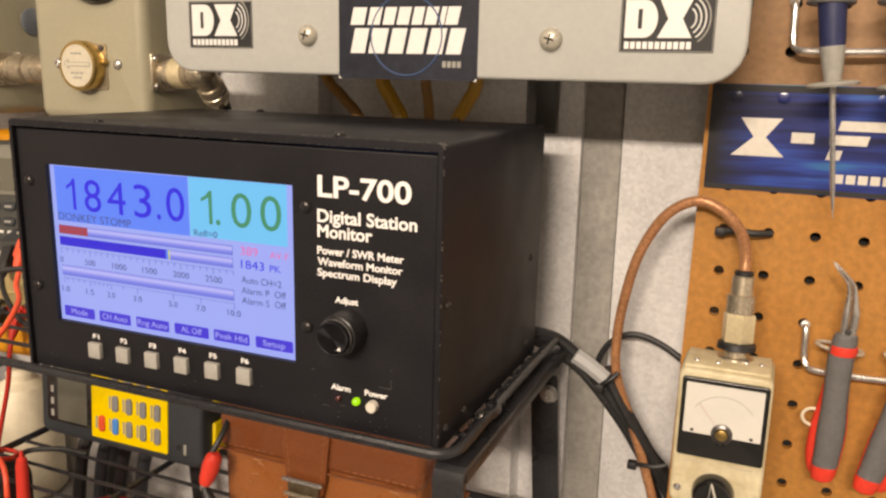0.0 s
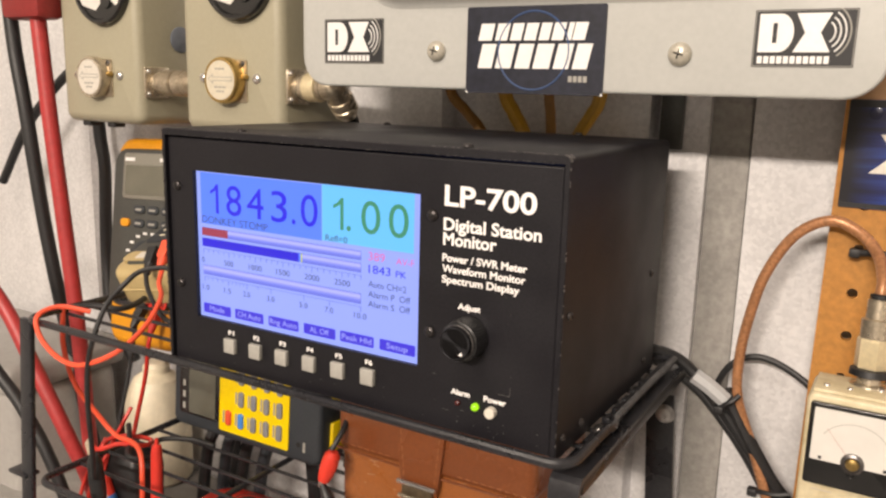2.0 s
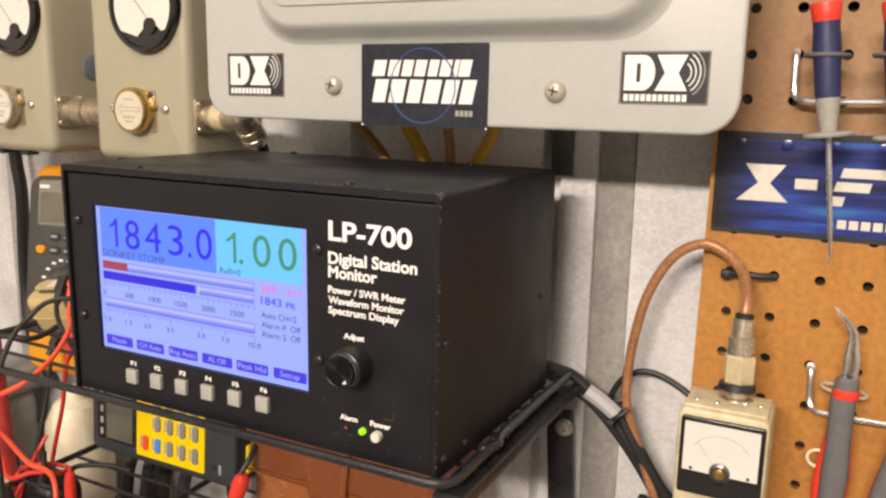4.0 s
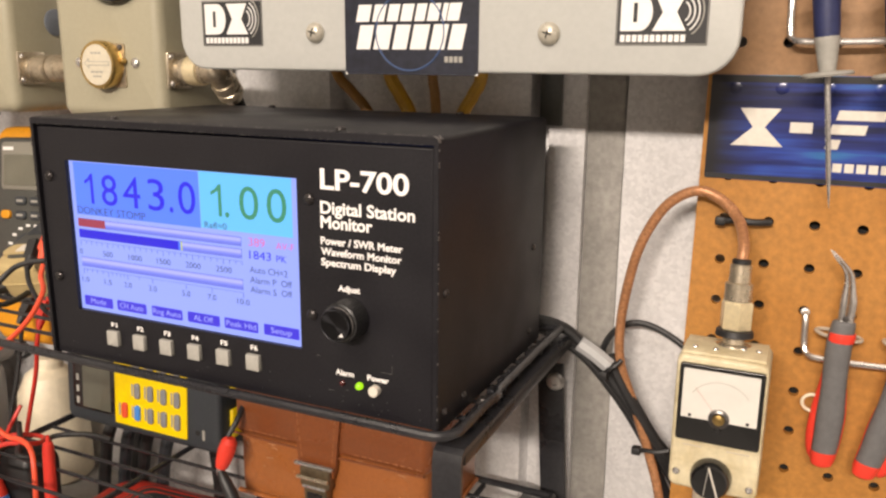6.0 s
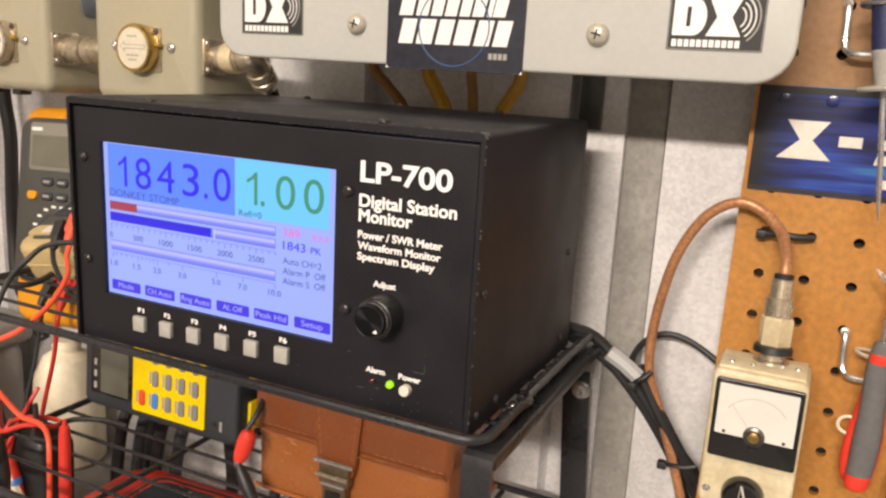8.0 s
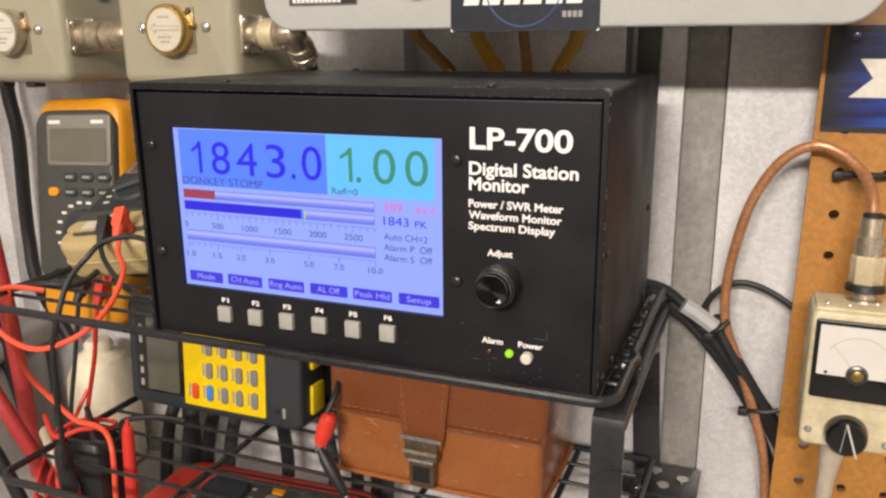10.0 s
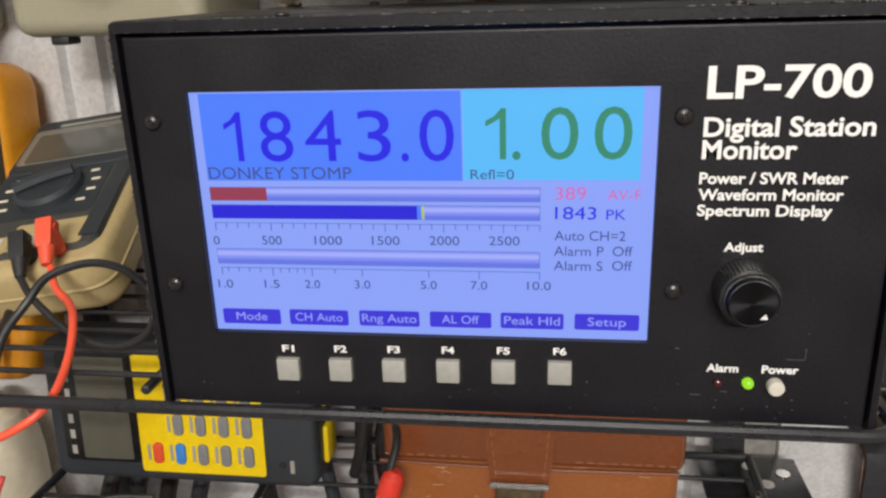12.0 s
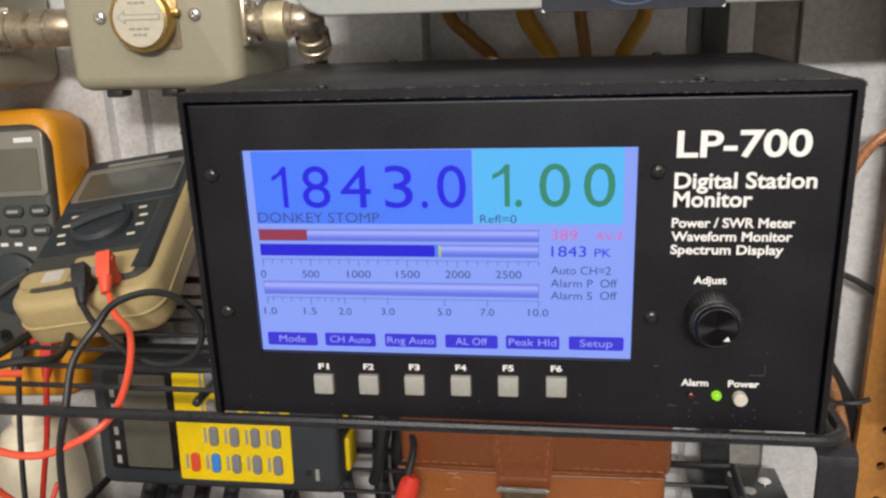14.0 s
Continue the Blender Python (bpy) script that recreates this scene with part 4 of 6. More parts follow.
# ---- watt meters on the wall ----
def watt_meter(cx, y, label_mat, label, ring_mat):
    t = thing("watt_meter", pose(cx, y, 1.313), label, "watt meter", "watt meters on the wall")
    w, h = 0.0520, 0.178
    body = part("case", slab(-w, w, 0, h, 0, WALL - y - 0.0006, 0.009, 0.008), M_BEIGE, t)
    # round moving-coil meter
    mz, r = 0.1175, 0.0345
    part("meter_bezel", lathe([(r, 0), (r, 0.005), (r - 0.0015, 0.007), (r - 0.004, 0.0072), (r - 0.005, 0.0048), (0, 0.0048)], (0.0135, 0, mz), (0, -1, 0), 48), M_GLASSBLK, body, "round black bezel")
    card = [(0.0135 + 0.0290 * math.cos(radians(-38 + 256 * k / 40)), mz + 0.0290 * math.sin(radians(-38 + 256 * k / 40))) for k in range(41)]
    card += [(0.0135 - 0.006, mz - 0.0225), (0.0135 + 0.001, mz - 0.0165), (0.0135 + 0.015, mz - 0.0150), (0.0135 + 0.019, mz - 0.0185)]
    dial = part("dial_card", poly(card, -0.0054, -0.0049), M_DIAL, body, "white meter dial", smooth=False)
    part("pivot_cover", lathe([(0.0065, 0), (0.006, 0.0016), (0, 0.002)], (0.0215, -0.0049, mz - 0.0150), (0, -1, 0), 20), M_GLASSBLK, body)
    part("needle", tube([(0.0215, -0.0060, mz - 0.012), (0.002, -0.0060, mz + 0.010)], 0.0002, 6, 1, smooth=False), M_INK, dial)
    part("scale_line", tube([Vector((0.0135 + 0.022 * math.cos(radians(a)), -0.0055, mz - 0.006 + 0.022 * math.sin(radians(a)))) for a in range(40, 150, 10)], 0.0003, 5, 2), M_INK, dial)
    # plug-in element in its square socket
    ez = 0.0395
    part("socket_plate", slab(-0.016, 0.0185, ez - 0.0165, ez + 0.0155, -0.0012, 0.0004, 0.002), M_NICKEL, body, "square tarnished socket plate")
    el = part("plug_element", lathe([(0.0172, 0), (0.0176, 0.002), (0.0176, 0.0075), (0.0168, 0.0092), (0.0150, 0.0096), (0.0148, 0.0090), (0, 0.0090)], (0, -0.0012, ez), (0, -1, 0), 40), ring_mat, body, "round plug-in element with a brass rim")
    part("element_label", lathe([(0.0147, 0), (0.0147, 0.0003)], (0, -0.0102, ez), (0, -1, 0), 40), label_mat, el, "pale printed disc")
    y0 = -0.0107
    part("arrow", poly([(-0.0125, ez + 0.001), (-0.0075, ez + 0.0048), (-0.0075, ez + 0.0026), (0.0125, ez + 0.0026), (0.0125, ez - 0.0006), (-0.0075, ez - 0.0006), (-0.0075, ez - 0.0028)], y0, -0.0103), M_GREYINK, el, "grey arrow", smooth=False)
    part("arrow_fill", poly([(-0.0115, ez + 0.001), (-0.0081, ez + 0.0036), (-0.0081, ez + 0.0020), (0.0119, ez + 0.0020), (0.0119, ez), (-0.0081, ez), (-0.0081, ez - 0.0016)], y0 - 0.0001, -0.0104), label_mat, el, smooth=False)
    for z, a in ((ez - 0.0058, 0.006), (ez - 0.0090, 0.004), (ez + 0.0078, 0.005)):
        for i in range(3):
            part("print_bar", box(-a + i * a * 0.7, -a + i * a * 0.7 + a * 0.55, y0, -0.0103, z, z + 0.0013), M_GREYINK, el, smooth=False)
    part("stop_pin", lathe([(0.002, 0), (0.002, 0.004), (0, 0.0048)], (0.0185, -0.0012, ez + 0.003), (0, -1, 0), 12), M_BRASS, body)
    screw(body, (0.0145, -0.0012, ez + 0.0125), (0, -1, 0), 0.0022, 0.0016, M_SCREW)
    for x in (-0.028, 0.028):
        screw(body, (x, 0, ez + 0.0015), (0, -1, 0), 0.0038, 0.0024, M_STEEL)
    # side connector on a square flange
    fl = part("connector_flange", box(w, w + 0.0028, 0.004, 0.030, ez - 0.0165, ez + 0.0095, 0.001), M_NICKEL, body, "square brass connector flange")
    for yy in (0.0075, 0.0265):
        for zz in (ez - 0.013, ez + 0.006):
            screw(fl, (w + 0.0028, yy, zz), (1, 0, 0), 0.0019, 0.0014, M_STEEL)
    part("connector", lathe([(0.0082, 0), (0.0082, 0.0035), (0.0092, 0.0040), (0.0094, 0.0048), (0.0094, 0.0085), (0.0086, 0.0092), (0.0078, 0.0094), (0.0078, 0.013)], (w + 0.0028, 0.017, ez - 0.0035), (1, 0, 0), 28), M_NICKEL, body, "tarnished nickel connector")
    part("side_cap", lathe([(0.0112, 0), (0.0112, 0.0010), (0.0098, 0.0018), (0, 0.0020)], (w, 0.046, 0.0735), (1, 0, 0), 28), M_BLUECAP, body, "round blue-grey side cap")
    for x in (-0.030, 0.004):
        part("foot", box(x - 0.005, x + 0.005, 0.006, 0.018, -0.004, 0.0005, 0.001), M_RUBBER, body)
    return t


watt_meter(-0.1000, 0.130, M_ELEMENT, "beige watt meter with brass plug element beside grey enclosure", M_BRASS)
watt_meter(-0.2625, 0.135, M_GOLDLABEL, "beige watt meter with silver plug element above amber multimeter", M_NICKEL)


def elbow():
    t = thing("elbow_adapter", pose(-0.0300, 0.1470, 1.3490), "tarnished nickel right-angle coaxial adapter on the watt meter", "adapter")
    b = bmesh.new()
    seg, rings = 60, []
    for r, h, kn in ((0.0092, 0, 0), (0.0106, 0.001, 0), (0.0109, 0.0016, 1), (0.0109, 0.0112, 1), (0.0106, 0.0118, 0), (0.0090, 0.0126, 0)):
        rings.append([b.verts.new((h - 0.0066, (r - (0.0004 if kn and i % 2 else 0)) * math.cos(2 * math.pi * i / seg), (r - (0.0004 if kn and i % 2 else 0)) * math.sin(2 * math.pi * i / seg))) for i in range(seg)])
    for p, q in zip(rings, rings[1:]):
        for i in range(seg):
            k = (i + 1) % seg
            b.faces.new((p[i], p[k], q[k], q[i]))
    b.faces.new(rings[0]), b.faces.new(rings[-1])
    part("nut", b, M_GOLDNUT, t, "knurled pale brass nut")
    part("collar", lathe([(0.0080, 0.0055), (0.0094, 0.0062), (0.0094, 0.0092), (0.0086, 0.0098)], (0, 0, 0), (1, 0, 0), 28), M_NICKEL, t)
    down = Vector((-0.10, 0.72, -0.66)).normalized()
    knee = Vector((0.0165, 0.0015, 0.0))
    part("elbow_body", tube([(0.0088, 0, 0), (0.0120, 0, 0), knee, knee + down * 0.006, knee + down * 0.012], 0.0088, 20, 6), M_NICKEL, t)
    part("lower_nut", lathe([(0.0082, 0.010), (0.0098, 0.0108), (0.0102, 0.0120), (0.0102, 0.0165), (0.0090, 0.0175), (0.0090, 0.0185), (0.0100, 0.0192), (0.0100, 0.0240), (0.0086, 0.0255), (0.0070, 0.0300)], knee, down, 28), M_NICKEL, t, "ribbed lower nut")
    e = knee + down * 0.029
    part("cable_tail", tube([e, e + down * 0.008, e + Vector((0.0, 0.012, -0.026)), e + Vector((0.002, 0.013, -0.070))], 0.0055), M_RUBBER, t)
    return t


def coupler():
    t = thing("coaxial_coupler", pose(-0.2165, 0.152, 1.349), "tarnished nickel coupler joining the two watt meters", "adapter")
    part("nut", lathe([(0.0092, 0.020), (0.0110, 0.0208), (0.0110, 0.0310), (0.0096, 0.032)], (0, 0, 0), (1, 0, 0), 26), M_NICKEL, t, "knurled nut")
    part("barrel", lathe([(0.0080, 0.018), (0.0080, 0.034), (0.0098, 0.0345), (0.0110, 0.0355), (0.0110, 0.0430), (0.0098, 0.0440), (0.0098, 0.0455), (0.0110, 0.0465), (0.0110, 0.0560), (0.0085, 0.0600)], (0, 0, 0), (1, 0, 0), 26), M_NICKEL, t)
    return t


coupler()
elbow()

for pts, r, mat, lab in (
        ([(0.052, 0.192, 1.405), (0.060, 0.192, 1.352), (0.074, 0.192, 1.335), (0.090, 0.190, 1.318), (0.10, 0.188, 1.28)], 0.0040, M_AMBER, "dull brown cable behind the enclosure"),
        ([(0.100, 0.190, 1.41), (0.106, 0.190, 1.352), (0.114, 0.190, 1.335), (0.124, 0.189, 1.316), (0.126, 0.188, 1.27)], 0.0052, M_YJACKET, "mustard yellow cable behind the enclosure"),
        ([(0.138, 0.192, 1.41), (0.139, 0.192, 1.352), (0.141, 0.192, 1.335), (0.143, 0.190, 1.316), (0.143, 0.188, 1.27)], 0.0037, M_AMBER, "thin brown cable behind the enclosure"),
        ([(0.183, 0.190, 1.41), (0.177, 0.190, 1.350), (0.171, 0.190, 1.335), (0.162, 0.189, 1.316), (0.158, 0.188, 1.27)], 0.0046, M_YJACKET, "mustard yellow cable behind the enclosure")):
    tagged(part("cable", tube(pts, r), mat), lab, "cable", "cables dropping behind the monitor")


# ---- yellow holster multimeter against the wall ----
def holster_multimeter():
    t = thing("multimeter", pose(-0.2235, 0.1335, 1.1085, -9, -2.3, 0) @ Matrix.Scale(0.93, 4), "dark grey digital multimeter in an amber rubber holster against the wall", "multimeter")
    w, h = 0.0505, 0.209
    part("holster", slab(-w - 0.0075, w - 0.0095, 0.002, h, 0.004, 0.0478, 0.018, 0.008), M_AMBERPLASTIC, t)
    body = part("body", slab(-w - 0.0030, w - 0.0125, 0.041, h - 0.011, -0.002, 0.012, 0.016, 0.004), M_DGREY, t)
    rim = part("lcd_rim", slab(-0.037, 0.037, 0.1485, 0.1935, -0.0034, 0.0, 0.004, 0.001), M_LCD_RIM, body)
    part("lcd", slab(-0.0325, 0.0325, 0.1525, 0.1815, -0.0040, -0.002, 0.002), M_LCD, rim, "blank grey display")
    for x in (-0.026, 0.024):
        part("print_bar", box(x - 0.008, x + 0.006, -0.0039, -0.003, 0.1855, 0.1888), M_WHITE, rim, smooth=False)
    for i in range(4):
        for j in range(2):
            x, z = -0.030 + i * 0.0195, 0.1385 - j * 0.0135
            if i == 0:
                if j == 1:
                    part("orange_key", slab(x - 0.006, x + 0.006, z - 0.004, z + 0.004, -0.0048, 0, 0.0035, 0.001), M_AMBERPLASTIC, body, "orange round key")
                continue
            k = part("key", slab(x - 0.0075, x + 0.0075, z - 0.004, z + 0.004, -0.0042, 0, 0.0035, 0.001), M_SLATE, body)
            part("key_print", box(x - 0.0042, x + 0.0042, -0.0044, -0.003, z - 0.0011, z + 0.0011), M_GREYINK, k, smooth=False)
    dial = part("dial", lathe([(0.022, 0), (0.0215, 0.004), (0.018, 0.0055), (0, 0.0058)], (0.004, -0.002, 0.088), (0, -1, 0), 36), M_SLATE, body, "round selector dial")
    part("dial_grip", tube([(-0.012, -0.0085, 0.079), (0.004, -0.0095, 0.088), (0.020, -0.0085, 0.097)], 0.0036, 8, 4), M_DGREY, dial)
    for k in range(11):
        a = radians(20 + k * 20)
        part("range_mark", box(0.004 + 0.031 * math.cos(a) - 0.0028, 0.004 + 0.031 * math.cos(a) + 0.0028, -0.0024, -0.001, 0.088 + 0.028 * math.sin(a) - 0.0012, 0.088 + 0.028 * math.sin(a) + 0.0012), M_WHITE, body, smooth=False)
    for x in (-0.028, -0.009, 0.010, 0.029):
        part("socket", lathe([(0.0055, 0), (0.0055, 0.001), (0.003, 0.001), (0.003, 0.0)], (x, -0.002, 0.050), (0, -1, 0), 18), M_RED if x > 0 else M_GLASSBLK, body)
    return t


holster_multimeter()


# ---- tan multimeter lying back on the upper shelf ----
def tan_multimeter():
    tilt = 21.4
    t = thing("multimeter", pose(-0.1328, 0.0690, 1.2098, 0, 0, 9) @ pose(0, 0, 0, -90 + tilt, 0, 0) @ pose(0, 0, 0, 0, 0, -8) @ Matrix.Diagonal((0.945, 1.0, 1.03, 1.0)),
              "tan and grey digital multimeter tilted back on wire shelf", "multimeter")
    w, h, d = 0.0455, 0.150, 0.034
    low = part("shell", slab(-w, w, 0, h, 0.0025, d, 0.015, 0.0055), M_TAN, t)
    part("shell_rib", slab(-w - 0.0008, w + 0.0008, -0.0008, h + 0.0008, 0.018, 0.0200, 0.015, 0.001), M_TAN, low, "moulded parting rib")
    face = part("face_plate", stack([(outline(-w + 0.006, w - 0.006, 0.012, h - 0.010, 0.012), 0.000), (outline(-w + 0.004, w - 0.004, 0.010, h - 0.008, 0.013), 0.006)]), M_DGREY, t)
    part("tan_corner", slab(-w + 0.006, -0.008, 0.0125, 0.026, -0.0006, 0.002, 0.006), M_TAN, face)
    part("side_stripe", poly([(w - 0.0055, 0.018), (w - 0.0055, 0.088), (w - 0.013, 0.088), (w - 0.016, 0.018)], -0.0012, 0.002), M_SLATE, face)
    rim = part("lcd_bezel", slab(-w + 0.0065, w - 0.0065, 0.083, 0.139, -0.0016, 0.002, 0.005, 0.001), M_SLATE, face)
    part("lcd_surround", slab(-w + 0.0090, w - 0.0090, 0.0915, 0.128, -0.0020, 0.0, 0.003), M_LCD_RIM, rim)
    part("lcd", slab(-w + 0.0140, w - 0.0105, 0.0925, 0.1215, -0.0024, -0.001, 0.002), M_LCD_DARK, rim, "blank dim display")
    part("print_bar", box(-0.022, 0.022, -0.0021, -0.001, 0.1300, 0.1325), M_GREYINK, rim, smooth=False)
    part("selector_panel", slab(-w + 0.0070, w - 0.0170, 0.040, 0.0835, -0.0003, 0.002, 0.004), M_SLATE, face)
    dial = part("dial", lathe([(0.0195, 0), (0.0190, 0.004), (0.0165, 0.0060), (0, 0.0064)], (-0.004, 0, 0.064), (0, -1, 0), 32), M_SLATE, face, "round selector dial")
    part("dial_grip", tube([(-0.019, -0.0075, 0.058), (-0.004, -0.0085, 0.064), (0.011, -0.0075, 0.070)], 0.0034, 8, 4), M_SLATE, dial)
    for k in range(13):
        a = radians(-30 + k * 20)
        part("range_mark", box(-0.004 + 0.0265 * math.cos(a) - 0.0026, -0.004 + 0.0265 * math.cos(a) + 0.0026, -0.0007, 0.001, 0.064 + 0.0265 * math.sin(a) - 0.0009, 0.064 + 0.0265 * math.sin(a) + 0.0009), M_CREAM, face, smooth=False)
    part("socket_panel", slab(-0.010, w - 0.014, 0.014, 0.034, -0.0006, 0.001, 0.002), M_TAN, face)
    for x in (-0.020, 0.002):
        part("white_frame", slab(x - 0.006, x + 0.006, 0.0155, 0.0245, -0.0009, 0.001, 0.0008), M_GOLDLABEL, face)
    return t


tan_multimeter()


def plug(at, d, mat, label, stem=0.0):
    t = thing("banana_plug", Matrix.Translation(at), label, "plug", "test leads")
    d = Vector(d).normalized()
    part("sleeve", lathe([(0.0047, 0), (0.0054, 0.0008), (0.0053, 0.0135), (0.0045, 0.0150), (0.0030, 0.0153)], (0, 0, 0), d, 4), mat, t)
    part("boot", lathe([(0.0040, 0.0145), (0.0034, 0.019), (0.0024, 0.024)], (0, 0, 0), d, 16), mat, t)
    if stem:
        part("stem", lathe([(0.0045, -0.002), (0.0045, stem)], d * 0.005, (0.0, 0.36, -0.93), 14), mat, t)
    return t


plug((-0.1160, 0.0790, 1.2315), (0.22, -0.55, -0.60), M_ORANGE, "orange-red banana plug in the tan multimeter", 0.013)
plug((-0.1310, 0.0780, 1.2250), (0.26, -0.55, -0.60), M_RUBBER, "black banana plug in the tan multimeter", 0.011)


def lead(name, pts, r, mat, label, group="test leads", seg=10):
    return tagged(part(name, tube(pts, r, seg), mat), label, "cable", group)


lead("test_lead", [(-0.1085, 0.0645, 1.2130), (-0.1020, 0.056, 1.2060), (-0.0890, 0.046, 1.1990), (-0.0815, 0.026, 1.1850), (-0.0805, 0.004, 1.1740), (-0.0975, -0.0045, 1.1640), (-0.1150, -0.0075, 1.1595), (-0.1335, -0.0085, 1.1630), (-0.1480, -0.0095, 1.1745), (-0.1545, -0.006, 1.1870), (-0.1500, 0.008, 1.1915), (-0.135, 0.022, 1.1870)], 0.0018, M_ORANGE, "thin orange-red test lead looping over the shelf edge")
lead("test_lead", [(-0.1240, 0.0625, 1.2085), (-0.1130, 0.055, 1.1995), (-0.0900, 0.046, 1.1870), (-0.0700, 0.044, 1.1830), (-0.0540, 0.045, 1.1900), (-0.0500, 0.046, 1.2050), (-0.0560, 0.042, 1.2190), (-0.0680, 0.035, 1.2260), (-0.0810, 0.024, 1.2240), (-0.0860, 0.014, 1.2160), (-0.0950, 0.006, 1.2020), (-0.0960, -0.004, 1.1830), (-0.1010, -0.0065, 1.1620), (-0.1040, -0.0065, 1.1340), (-0.112, 0.000, 1.095), (-0.124, 0.008, 1.066)], 0.0018, M_RUBBER, "thin black test lead looping over the shelf edge")


# ---- keypad meter on its side under the upper shelf ----
def keypad_meter():
    t = thing("keypad_meter", pose(-0.0815, 0.121, 1.0582, -4, 0, 0), "slate grey handheld tester with yellow keypad lying on its side", "tester")
    body = part("body", slab(-0.089, 0.0740, 0.0, 0.088, 0.0, 0.034, 0.008, 0.004), M_SLATE, t)
    part("lcd_bezel", slab(-0.0800, -0.0330, 0.012, 0.080, -0.0008, 0.002, 0.003), M_GLASSBLK, body)
    part("lcd", slab(-0.0685, -0.0375, 0.014, 0.078, -0.0012, 0.001, 0.001), M_LCD_MID, body, "blank grey display")
    for z in (0.016, 0.026, 0.036, 0.052, 0.062):
        part("print_bar", box(-0.0760, -0.0730, -0.0011, 0.0, z, z + 0.0055), M_KEY, body, smooth=False)
    pad = part("keypad", slab(-0.0325, 0.0430, 0.007, 0.0800, -0.0010, 0.002, 0.0015), M_YELLOW, body, "yellow keypad overlay")
    for i in range(5):
        for j in range(4):
            if i == 0 and j != 0:
                continue
            x, z = -0.0215 + i * 0.0138, 0.0195 + j * 0.0185
            mat = M_REDKEY if (i, j) == (0, 0) else M_BLUEKEY if (i, j) == (1, 0) else M_GREYKEY
            part("key", slab(x - 0.0030, x + 0.0030, z - 0.0065, z + 0.0065, -0.0028, 0.0, 0.0025, 0.0008), mat, pad)
            part("key_print", box(x - 0.0068, x - 0.0050, -0.0012, 0.0, z - 0.005, z + 0.005), M_GREYINK, pad, smooth=False)
    part("keyhole", lathe([(0.0022, 0), (0.0022, 0.0004)], (0.053, 0, 0.0145), (0, -1, 0), 14), M_SHADE, body)
    part("print_bar", box(0.0575, 0.0600, -0.0003, 0.001, 0.0095, 0.0175), M_GREYINK, body, smooth=False)
    for z0, z1 in ((0.010, 0.034), (0.046, 0.076)):
        part("yellow_grip", box(0.0735, 0.0772, 0.012, 0.030, z0, z1, 0.002), M_YELLOW, body, "yellow side grip")
    return t


keypad_meter()


